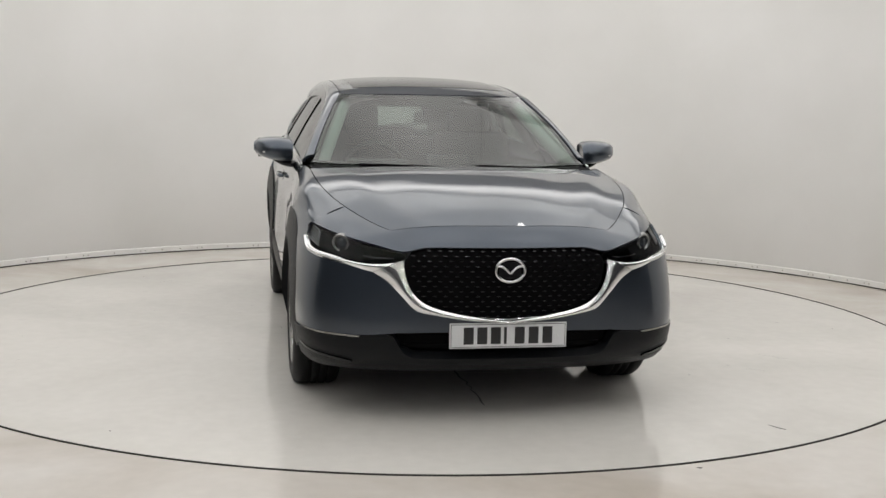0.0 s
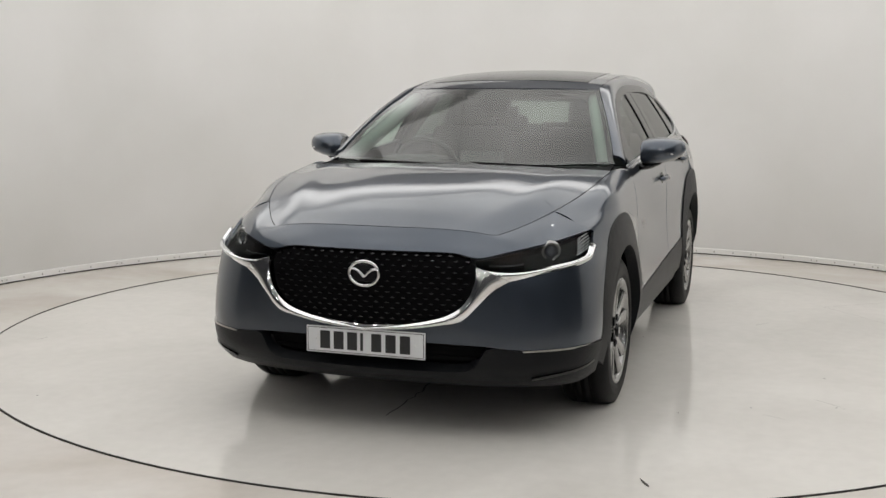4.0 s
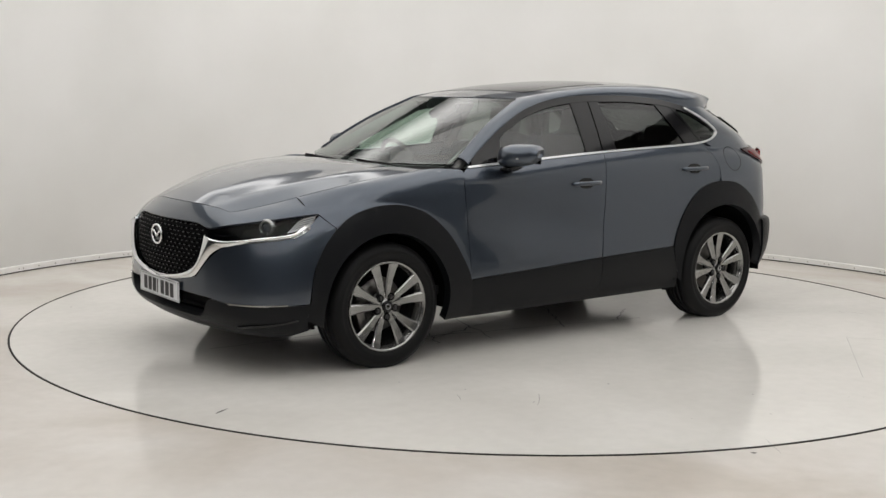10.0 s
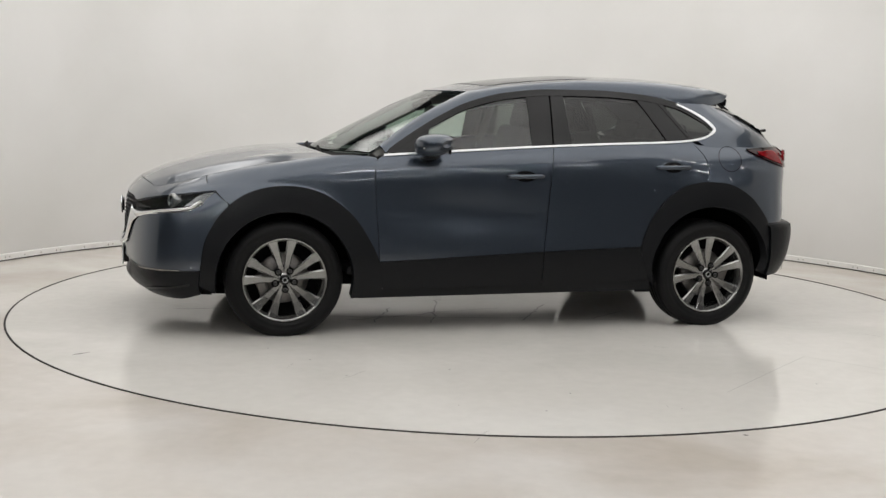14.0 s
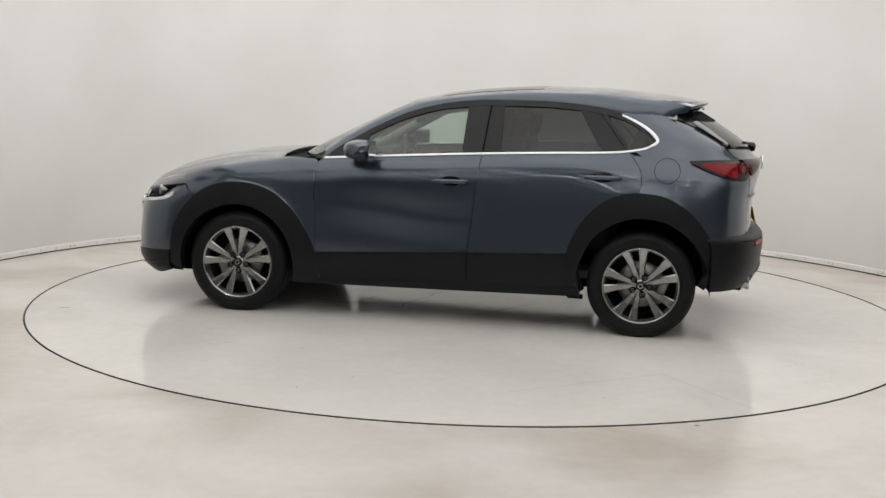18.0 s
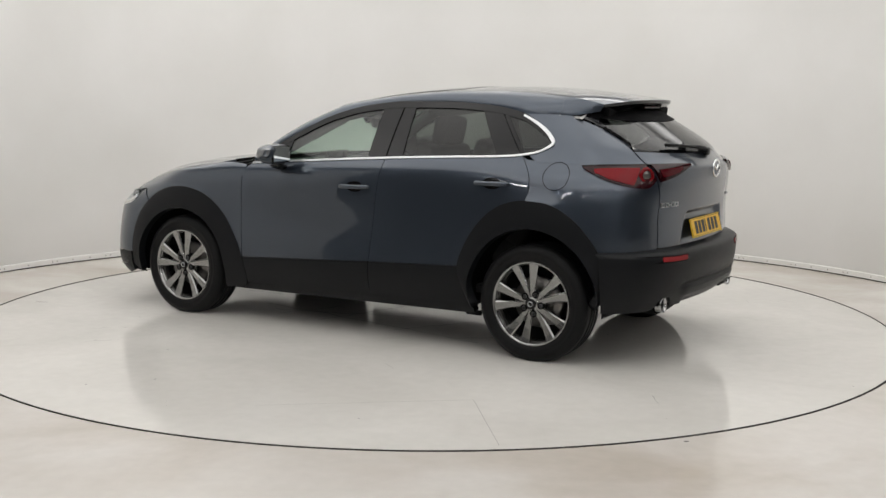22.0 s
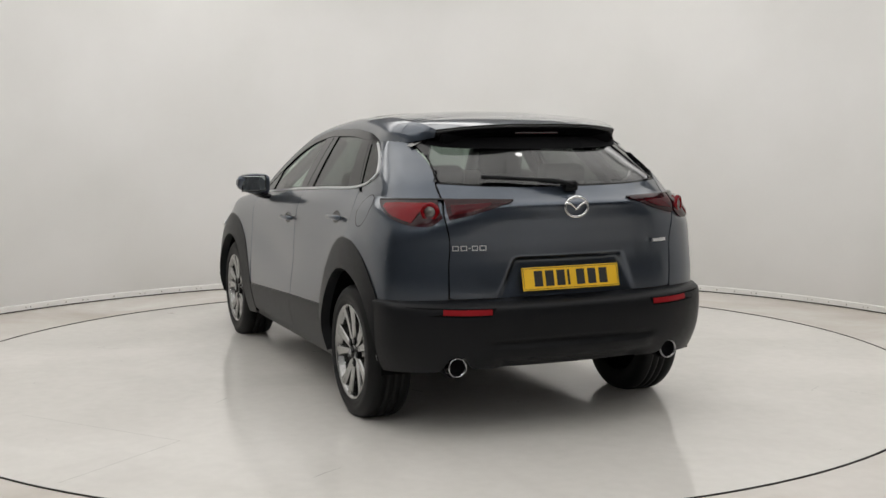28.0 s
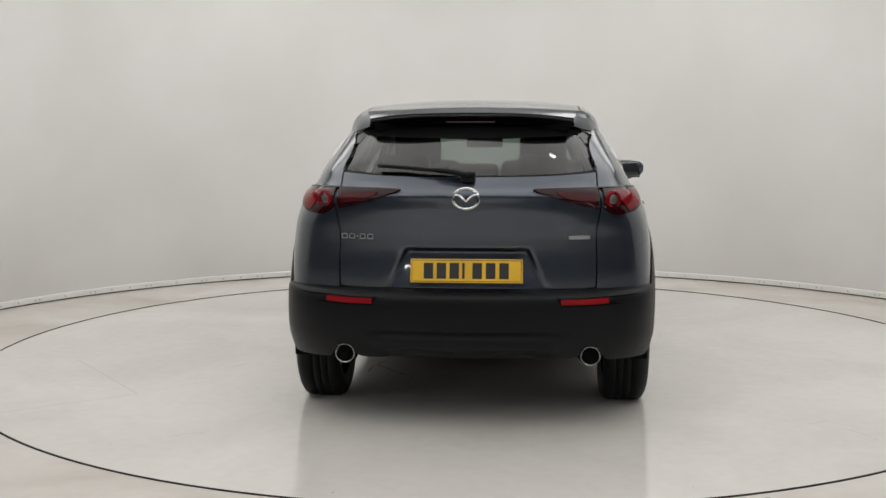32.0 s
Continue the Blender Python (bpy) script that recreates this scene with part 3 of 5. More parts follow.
    both("roof_side", side, M_PAINT, car, gap=(0, G, 0, 0))
    both("pillar_trim", side[1:, 1:26] - [0.006, 0.020, 0.014], M_LINER, car, "pale inner pillar trim", depth=0)
    # ---- roof and header
    v = np.linspace(-1, 1, 25)
    xs = np.linspace(0.30, -1.388, 34)
    X = xs[:, None] + 0 * v[None]
    bow = np.clip((xs + 0.1) / 0.4, 0, 1)[:, None]
    X = X - bow * 0.115 * (v[None] ** 2)
    Y = 0.542 * v[None] + 0 * X
    Z = roof_z(X) - 0.031 * np.abs(v[None]) ** 2.2
    roof = np.stack([X, Y, Z], -1)
    panel("roof", roof, M_PAINT, car, gap=(G, G, G, G))
    xs = np.linspace(0.085, -0.62, 16)
    v = np.linspace(-0.84, 0.84, 15)
    X = xs[:, None] + 0 * v[None] - np.clip((xs[:, None] + 0.1) / 0.2, 0, 1) * 0.06 * v[None] ** 2
    panel("sunroof", np.stack([X, 0.542 * v[None] + 0 * X, roof_z(X) - 0.031 * np.abs(v[None]) ** 2.2 + 0.002], -1), M_GLOSSBLACK, car, "dark glass sunroof panel", depth=0.006)
    # ---- bonnet
    v = np.linspace(-1, 1, 41)
    u = np.linspace(0, 1, 36)[:, None]
    xf = 2.118 - 0.073 * np.abs(v) ** 2.4
    xb = 1.135 - 0.085 * np.abs(v) ** 2
    X = xf * (1 - u) + xb * u
    Y = v * SHUT_Y(X)
    zc = BONNET_Z
    drop = zc(X) - SHUT_Z(X)
    crease = 0.007 * np.exp(-((np.abs(v) - 0.80) / 0.09) ** 2) - 0.0025 * np.exp(-((np.abs(v) - 0.60) / 0.14) ** 2)
    Z = zc(X) - drop * np.abs(v) ** 2.6 + crease * np.sin(np.pi * np.clip(u, 0, 1)) ** 0.5
    panel("bonnet", np.stack([X, Y, Z], -1), M_PAINT, car, gap=(G, 0, G, G))
    # ---- dark inner shell behind the panel gaps
    rows = []
    for z in np.linspace(0.24, 1.02, 14):
        row = [(q, z) for q in np.linspace(0, 1.5, 14)]
        rows.append(front(np.array(row)[None], 0)[0])
    F = np.array(rows)
    xs = np.linspace(1.2, -1.2, 34)
    S = np.array([[(x, flank(x, z), z) for x in xs] for z in np.linspace(0.24, 1.02, 14)])
    R = np.array([rear(np.array([(q, z) for q in np.linspace(0.05, np.pi / 2, 16)])[None])[0] for z in np.linspace(0.24, 1.02, 14)])
    A = np.concatenate([F, S, R], 1)
    A = A * [0.975, 0.965, 1]
    top_lim = np.where(A[..., 0] > 1.05, SHUT_Z(np.minimum(A[..., 0], 2.0)) - 0.05, 1.02)
    A[..., 2] = np.minimum(A[..., 2], top_lim)
    verts, faces = list(A.reshape(-1, 3)), []
    nv, nu, _ = A.shape
    for i in range(nv - 1):
        for j in range(nu - 1):
            c = A[i:i + 2, j:j + 2].reshape(-1, 3).mean(0)
            if min(math.hypot(c[0] - AXLE, c[2] - 0.34), math.hypot(c[0] + AXLE, c[2] - 0.35)) < 0.47 and c[1] > 0.5:
                continue
            if c[0] > 1.9 and c[1] < 0.60 and c[2] < 0.80:
                continue
            if c[0] < -1.6 and c[2] < 0.44:
                continue
            faces.append((i * nu + j, i * nu + j + 1, (i + 1) * nu + j + 1, (i + 1) * nu + j))
    k = len(verts)
    faces += [tuple(k + q for q in f[::-1]) for f in faces]
    verts += [(p[0], -p[1], p[2]) for p in verts]
    attach("inner_shell", mesh_of("inner_shell", verts, faces, M_DARK), car)
    # ---- wheel wells and floor pan
    for sx in (1, -1):
        for sy in (1, -1):
            vv, ff = [], []
            for i in range(17):
                a = math.radians(-8 + 196 * i / 16)
                r = 0.43
                for y in (0.50, 0.865):
                    vv.append((sx * AXLE + r * math.cos(a), sy * y, 0.345 + r * math.sin(a)))
            for i in range(16):
                ff.append((2 * i, 2 * i + 1, 2 * i + 3, 2 * i + 2))
            ff.append(tuple(2 * i for i in range(17)))
            attach("wheel_well", mesh_of("wheel_well", vv, ff, M_DARK), car)
    bm = box(3.0, 1.0, 0.10, 0.03)
    part("floor_pan", bm, M_DARK, car, m=pose(0.30, 0, 0.28))
    bm = box(1.65, 1.62, 0.08, 0.03)
    part("floor_pan", bm, M_DARK, car, m=pose(-0.02, 0, 0.27))
    # unseen tray, added to block light passing beneath the front bumper
    part("undertray", box(1.05, 1.24, 0.02, 0.006), M_DARK, car, "unseen black tray, added to darken the floor under the nose", m=pose(1.50, 0, 0.215, 0, -1.5, 0))


def build_glass():
    # windscreen between the scuttle, the pillars and the header
    side_y = curve([0.16, 0.45, 0.70, 0.80], [0.545, 0.640, 0.722, 0.752])
    side_z = curve([0.16, 0.42, 0.60, 0.76, 0.86], [float(roof_z(0.16)) - 0.031, 1.309, 1.201, 1.089, 1.037])

    def screen(t, v):
        """The windscreen's surface: t runs from the scuttle up to the header, v across from -1 to 1."""
        t, v = np.asarray(t, float) + 0 * np.asarray(v, float), np.asarray(v, float) + 0 * np.asarray(t, float)
        x = 0.80 + (0.155 - 0.80) * t
        xc = 1.060 + (0.302 - 1.060) * t + 0.004 * np.sin(np.pi * t)
        zc = 1.052 + (float(roof_z(0.302)) - 0.004 - 1.052) * t + 0.002 * np.sin(np.pi * t)
        xe, ye, ze = x + 0.028, side_y(x), side_z(x) - 0.008
        return np.stack([xe + (xc - xe) * (1 - v ** 2), ye * v, ze + (zc - ze) * (1 - np.abs(v) ** 2.2)], -1)
    v = np.linspace(-1, 1, 29)
    panel("windscreen", screen(np.linspace(0, 1, 16)[:, None], v[None]), M_WIND, car, "clear green-tinted windscreen", depth=0.004)
    # black band round the windscreen
    for a, b in ((0, 0.05), (0.955, 1.0)):
        panel("windscreen_band", screen(np.linspace(a, b, 3)[:, None], v[None]) - [0.004, 0, 0.008], M_DARK, car, depth=0)
    for a, b in ((0.965, 0.995), (-0.995, -0.965)):
        panel("windscreen_band", screen(np.linspace(0.02, 0.98, 14)[:, None], np.linspace(a, b, 3)[None]) - [0.004, 0, 0.008], M_DARK, car, depth=0)
    # dark frit behind the cabin mirror
    vv = np.linspace(-0.30, 0.30, 9)[None]
    lo = 0.84 + 0.10 * np.abs(vv / 0.30) ** 2
    panel("windscreen_frit", screen(lo + (0.965 - lo) * np.linspace(0, 1, 4)[:, None], vv) - [0.004, 0, 0.008], M_DARK, car, "black frit behind the mirror", depth=0)
    bot = screen(0.0, v)
    # scuttle
    s = np.linspace(0, 1, 4)[:, None, None]
    back = bot + [0.01, 0, -0.012]
    fore = np.stack([1.150 - 0.09 * v ** 2, 0.765 * v, 1.034 - 0.006 * v ** 2], -1)
    panel("scuttle_panel", fore * (1 - s) + back * s, M_DARK, car, depth=0.01)
    # side windows
    def win(x_fl, x_ft, x_rl, x_rt, name, material, lab):
        low = line_of(lambda x: d_low(x) + 0.012, x_fl, x_rl, 8)
        top = line_of(lambda x: d_top(x) - 0.022, x_ft, x_rt, 10)
        g = coons(low, top, [low[0], top[0]], [low[-1], top[-1]], 24, 12)
        both(name, on_side(g, -0.006), material, car, lab, depth=0.004)
        return g
    win(0.500, 0.470, -0.160, -0.172, "front_side_window", M_GLASS, "clear green-tinted door glass")
    win(-0.405, -0.395, -1.060, -0.880, "rear_side_window", M_PRIVACY, "dark privacy door glass")
    low = [(-1.225, float(d_low(-1.225)) + 0.006), (-1.30, float(d_low(-1.30)) + 0.008), (-1.362, 1.225)]
    top = [(-1.030, float(d_top(-1.03)) - 0.012), (-1.158, float(d_top(-1.158)) - 0.012), (-1.28, float(d_top(-1.28)) - 0.012), (-1.362, 1.240)]
    both("quarter_window", on_side(coons(low, top, [low[0], top[0]], [low[-1], top[-1]], 14, 12), -0.005), M_PRIVACY, car, "small dark quarter glass", depth=0.004)
    # black pillars and frames between the panes
    def strip(a, b, name, material=M_GLOSSBLACK, lift=0.0):
        g = coons([a[0], b[0]], [a[1], b[1]], a, b, 6, 12)
        both(name, on_side(g, lift), material, car, depth=0.008)
    L, T = (lambda x, d=0.0: (x, float(d_low(x)) + d)), (lambda x, d=0.0: (x, float(d_top(x)) + d))
    strip([L(-0.155), T(-0.165)], [L(-0.285), T(-0.312)], "centre_pillar_trim")
    strip([L(-0.295), T(-0.322)], [L(-0.410), T(-0.400)], "centre_pillar_trim")
    strip([L(-0.270), T(-0.290)], [L(-0.315), T(-0.345)], "pillar_backing", M_DARK, -0.012)
    strip([L(-1.055), T(-0.872)], [L(-1.205, 0.0), T(-1.000)], "rear_door_frame")
    strip([L(-1.210, 0.0), T(-1.006)], [L(-1.232), T(-1.040)], "quarter_seal")
    g = coons(line_of(d_low, 0.735, 0.495, 5), line_of(d_top, 0.715, 0.465, 5), [L(0.735), T(0.715)], [L(0.495), T(0.465)], 8, 8)
    both("mirror_sail", on_side(g, 0.0), M_GLOSSBLACK, car, depth=0.01)
    xs = np.linspace(0.72, -1.372, 60)
    g = np.stack([np.stack([xs, d_top(xs) - 0.026], -1), np.stack([xs, d_top(xs) + 0.013], -1)])
    both("window_top_frame", on_side(g, 0.002), M_GLOSSBLACK, car, depth=0.012)
    # bright strip along the waistline, up round the quarter window
    xs = np.linspace(0.755, -1.382, 64)
    a = np.stack([xs, d_low(xs) - 0.002], -1)
    b = np.stack([xs, d_low(xs) + 0.009], -1)
    both("waist_strip", on_side(np.stack([a, b]), 0.006), M_SATIN, car, "bright chrome waist strip", depth=0.01)
    pts = [(-1.345, 1.196), (-1.374, 1.212), (-1.388, 1.230), (-1.376, 1.250), (-1.34, 1.285), (-1.28, 1.325), (-1.20, 1.364), (-1.158, 1.381)]
    c = spline(pts, 40)
    d = np.gradient(c, axis=0)
    d /= np.linalg.norm(d, axis=1, keepdims=True)
    w = np.interp(np.linspace(0, 1, 40), [0, 0.25, 0.6, 1], [0.0055, 0.0105, 0.008, 0.005])[:, None]
    nrm = np.stack([-d[:, 1], d[:, 0]], -1)
    strip = np.array([[rx(float(x), float(z)) for x, z in row] for row in (c + nrm * w, c - nrm * w)])
    both("waist_strip", rear(strip, 0.008), M_SATIN, car, "bright chrome quarter strip", depth=0.01)


build_shell()
build_glass()


# ---------------------------------------------------------------- the car: front end
def mirrored(pts):
    """A line from the middle outward, carried on to the other side."""
    return [(-a, z) for a, z in pts[:0:-1]] + list(pts)


def mirrored_rear(pts):
    """A line from the left to the middle (pi/2), carried on to the other side."""
    return list(pts) + [(math.pi - a, z) for a, z in pts[-2::-1]]


def build_nose():
    G = 0.002
    tip = fx(1.716, 0.834)
    low = [fy(0, 0.770), fy(0.2, 0.770), fy(0.36, 0.767), fy(0.43, 0.752), fy(0.47, 0.750), fy(0.55, 0.768), fy(0.65, 0.789), fx(1.84, 0.818), tip]
    top = [fy(0, 0.843), fy(0.25, 0.839), fy(0.42, 0.827), fy(0.495, 0.823), fy(0.55, 0.838), fy(0.618, 0.868), fy(0.667, 0.896)]
    nl = [fx(1.716, 0.834), fx(1.740, 0.850), fx(1.756, 0.864), fy(0.667, 0.896)]
    g = coons(mirrored(low), mirrored(top), [(-a, z) for a, z in nl], nl, 81, 8)
    p = front(g)
    # its upper edge follows the bonnet's front edge and the inner edges of the wings
    vv = np.linspace(0, 1, 60)
    bx = 2.118 - 0.073 * vv ** 2.4
    edge = np.concatenate([np.stack([bx, vv * SHUT_Y(bx), BONNET_Z(bx) - (BONNET_Z(bx) - SHUT_Z(bx)) * vv ** 2.6], -1), np.stack([np.linspace(2.04, 1.740, 40), SHUT_Y(np.linspace(2.04, 1.740, 40)), SHUT_Z(np.linspace(2.04, 1.740, 40))], -1)])
    ay = np.abs(p[-1, :, 1])
    shift = np.stack([np.interp(ay, edge[:, 1], edge[:, 0]) - p[-1, :, 0], 0 * ay, np.interp(ay, edge[:, 1], edge[:, 2]) - p[-1, :, 2]], -1)
    p = p + (np.linspace(0, 1, 8)[:, None, None] ** 1.5) * shift[None]
    panel("nose_panel", p, M_PAINT, car, gap=(0, G, G, G))
    # bumper below the lamps and the grille
    chrome_low = [fy(0.40, 0.496), fy(0.47, 0.570), fy(0.57, 0.652), fy(0.68, 0.690), fx(1.85, 0.726), fx(1.716, 0.822)]
    edge = [fx(1.806, 0.388), fx(1.777, 0.56), fx(1.698, 0.70), fx(1.646, 0.755), fx(1.692, 0.797), fx(1.716, 0.822)]
    g = coons([fy(0.48, 0.400), fy(0.62, 0.386), fx(1.921, 0.386), fx(1.806, 0.388)], chrome_low, [fy(0.48, 0.400), fy(0.44, 0.44), fy(0.40, 0.496)], edge, 40, 24)
    both("front_bumper_side", front(g, 0.006 * np.linspace(0, 1, 40)[None] ** 3 * np.ones(24)[:, None]), M_PAINT, car, gap=(0, 0, 0, G))
    g = coons(mirrored([fy(0, 0.408), fy(0.3, 0.406), fy(0.48, 0.400)]), mirrored([fy(0, 0.449), fy(0.2, 0.463), fy(0.32, 0.482), fy(0.40, 0.496)]), [fy(-0.48, 0.400), fy(-0.44, 0.44), fy(-0.40, 0.496)], [fy(0.48, 0.400), fy(0.44, 0.44), fy(0.40, 0.496)], 41, 6)
    panel("front_bumper_centre", front(g), M_PAINT, car)
    # lower bumper, unpainted
    top = [fy(0, 0.288), fy(0.25, 0.288), fy(0.41, 0.292), fy(0.455, 0.318), fy(0.495, 0.385), fy(0.52, 0.392), fy(0.62, 0.384), fx(1.921, 0.384), fx(1.806, 0.386)]
    low = [fy(0, 0.222), fy(0.25, 0.220), fy(0.5, 0.218), fy(0.66, 0.22), fx(1.90, 0.225), fx(1.80, 0.255)]
    r = [fx(1.80, 0.255), fx(1.806, 0.386)]
    panel("front_bumper_lower", front(coons(mirrored(low), mirrored(top), [(-a, z) for a, z in r], r, 81, 10), (0.004 + 0.012 * np.abs(np.linspace(-1, 1, 81)) ** 6)[None] * np.ones(10)[:, None]), M_CLAD, car, "black grained plastic lower bumper", depth=0.05)
    # dark intake behind the plate
    top = [fy(0, 0.408), fy(0.3, 0.408), fy(0.49, 0.402)]
    low = [fy(0, 0.285), fy(0.3, 0.285), fy(0.44, 0.290)]
    r = [low[-1], fy(0.47, 0.33), top[-1]]
    panel("lower_intake", front(coons(mirrored(low), mirrored(top), [(-a, z) for a, z in r], r, 41, 6), -0.060), M_DARK, car, depth=0)
    for z in (0.330, 0.372):
        a = [fy(y, z) for y in np.linspace(-0.45, 0.45, 25)]
        b = [fy(y, z + 0.012) for y in np.linspace(-0.45, 0.45, 25)]
        panel("intake_slat", front(np.array([a, b]), -0.050), M_DARK, car, depth=0.02)
    # running lamp bars at the bumper's corners
    a = [fy(0.635, 0.376), fy(0.70, 0.378), fx(1.965, 0.381), fx(1.918, 0.384)]
    b = [fy(0.635, 0.384), fy(0.70, 0.386), fx(1.965, 0.389), fx(1.918, 0.391)]
    g = np.stack([spline(a, 16), spline(b, 16)])
    both("corner_lamp", front(g, 0.008), M_ALLOY, car, "slim clear corner lamp", depth=0.02)
    a = spline([fy(0.66, 0.268), fy(0.73, 0.280), fx(1.93, 0.298), fx(1.86, 0.312)], 12)
    both("corner_slot", front(np.stack([a - [0, 0.007], a + [0, 0.004]]), 0.014), M_GLOSSBLACK, car, "dark slot in the bumper corner", depth=0.012)
    # ---- grille
    gt = [fy(0, 0.768), fy(0.2, 0.768), fy(0.36, 0.765), fy(0.425, 0.750)]
    gl = [fy(0, 0.457), fy(0.2, 0.482), fy(0.32, 0.508), fy(0.385, 0.542)]
    gr = [fy(0.385, 0.542), fy(0.425, 0.590), fy(0.450, 0.665), fy(0.452, 0.715), fy(0.425, 0.750)]
    g = coons(mirrored(gl), mirrored(gt), [(-a, z) for a, z in gr], gr, 61, 24)
    panel("grille_back", front(g, -0.020), M_DARK, car, depth=0)
    panel("grille_surround", front(np.stack([spline(mirrored(gt), 61), spline(mirrored([(a, z + 0.006) for a, z in gt]), 61)]), -0.004), M_GLOSSBLACK, car, depth=0.02)
    # studs of the grille, in offset rows
    verts, faces = [], []
    zs = np.linspace(0.475, 0.755, 14)
    for i, z in enumerate(zs):
        for j in range(-11, 12):
            y = (j + (0.5 if i % 2 else 0)) * 0.046
            lim = np.interp(z, [0.455, 0.482, 0.508, 0.542, 0.590, 0.665, 0.715, 0.75, 0.77], [0.0, 0.2, 0.32, 0.385, 0.425, 0.45, 0.452, 0.425, 0.36]) - 0.02
            if abs(y) > lim or (y / 0.075) ** 2 + ((z - 0.671) / 0.062) ** 2 < 1:
                continue
            w, h = 0.0115, 0.0036
            q = np.array([[fy(y - w, z), fy(y, z - h), fy(y + w, z), fy(y, z + h)]])
            o = front(q, 0)[0]
            k = len(verts)
            top = o.copy()
            base = o - [0.022, 0, 0]
            verts += [tuple(p - np.array([0.006, 0, 0])) for p in top] + [tuple(p) for p in base]
            faces += [(k, k + 1, k + 2, k + 3)] + [(k + a, k + 4 + a, k + 4 + (a + 1) % 4, k + (a + 1) % 4) for a in range(4)]
    ob = attach("grille_studs", mesh_of("grille_studs", verts, faces, mat("grille stud", (0.04, 0.04, 0.042), 0.25, 0.8), False), car)
    ob["kind"] = "stuff"
    # ---- chrome wing round the grille and out under the lamps
    inner = [fy(0, 0.459), fy(0.2, 0.484), fy(0.32, 0.511), fy(0.385, 0.545), fy(0.425, 0.592), fy(0.450, 0.660), fy(0.455, 0.712)]
    outer = [fy(0, 0.447), fy(0.2, 0.461), fy(0.32, 0.480), fy(0.40, 0.502), fy(0.462, 0.562), fy(0.520, 0.624), fy(0.580, 0.660)]
    a, b = spline(inner, 44), spline(outer, 44)
    t = np.linspace(0, 1, 5)[:, None, None]
    g = b[None] * (1 - t) + a[None] * t
    gg = np.concatenate([np.stack([-g[:, ::-1, 0], g[:, ::-1, 1]], -1)[:, :-1], g], 1)
    bulge = 0.010 + 0.012 * np.sin(np.pi * np.linspace(0, 1, 5))[:, None] * np.ones(gg.shape[1])[None]
    panel("grille_wing", front(gg, bulge), M_CHROME, car, "bright chrome wing under the grille", depth=0.02)
    up = [fy(0.455, 0.714), fy(0.52, 0.698), fy(0.60, 0.694), fy(0.70, 0.706), fx(1.86, 0.737), fx(1.790, 0.772)]
    dn = [fy(0.580, 0.660), fy(0.62, 0.668), fy(0.66, 0.678), fy(0.72, 0.694), fx(1.86, 0.726), fx(1.790, 0.766)]
    a, b = spline(up, 30), spline(dn, 30)
    g = b[None] * (1 - t) + a[None] * t
    both("lamp_wing", front(g, bulge[:, :1] * np.ones(30)[None]), M_CHROME, car, "bright chrome strip under the headlamp", depth=0.02)


def build_headlamps():
    top = [fy(0.445, 0.744), fy(0.55, 0.764), fy(0.65, 0.785), fx(1.84, 0.814), fx(1.720, 0.832)]
    low = [fy(0.452, 0.714), fy(0.56, 0.698), fy(0.70, 0.708), fx(1.85, 0.742), fx(1.722, 0.824)]
    grid = coons(low, top, [low[0], top[0]], [low[-1], top[-1]], 34, 10)
    depth = np.full(grid.shape[:2], -0.016)
    depth[1:-1, 1:-1] = -0.090
    for s in (1, -1):
        m = s < 0
        panel("headlamp_housing", front(grid, depth), M_DARK, car, "smoked dark headlamp housing", depth=0.0, mirror=m)
        panel("headlamp_lens", front(grid, -0.001), M_LENS, car, "clear headlamp lens", depth=0.006, mirror=m)
        # projector eye
        ring = thing_part("projector", pose(1.955, s * 0.702, 0.762, 0, 90, s * 30), car)
        v, f = lathe([(0.0, -0.004), (0.020, -0.002), (0.026, -0.012), (0.027, -0.02)], 28)
        attach("eye", mesh_of("eye", v, f, M_EYE), ring, "dark projector eye")
        v, f = lathe([(0.027, -0.012), (0.029, 0.003), (0.034, 0.006), (0.040, 0.004), (0.045, -0.004), (0.046, -0.040)], 32)
        attach("ring", mesh_of("ring", v, f, M_ALLOY), ring, "bright ring round the projector")
        # bright fins outside of the eye
        for i in range(6):
            z = 0.747 + 0.0095 * i
            a = [fx(1.890 - 0.012 * i, z + 0.004), fx(1.82 - 0.005 * i, z + 0.018), fx(1.765 - 0.006 * i, z + 0.030)]
            c = spline(a, 10)
            g = front(np.stack([c, c + [0, 0.0024 if i else 0.0040]]), -0.012)
            panel("lamp_fin", g, M_SATIN, car, "bright fin inside the headlamp", depth=0.006, mirror=m)
        c = spline([fy(0.50, 0.722), fy(0.57, 0.722), fy(0.63, 0.730)], 10)
        panel("lamp_fin", front(np.stack([c, c + [0, 0.006]]), -0.018), M_GLOSSBLACK, car, depth=0.01, mirror=m)


def thing_part(name, m, parent):
    ob = new(name)
    ob.empty_display_size = 0.05
    ob.parent = parent
    ob.matrix_basis = m
    return ob


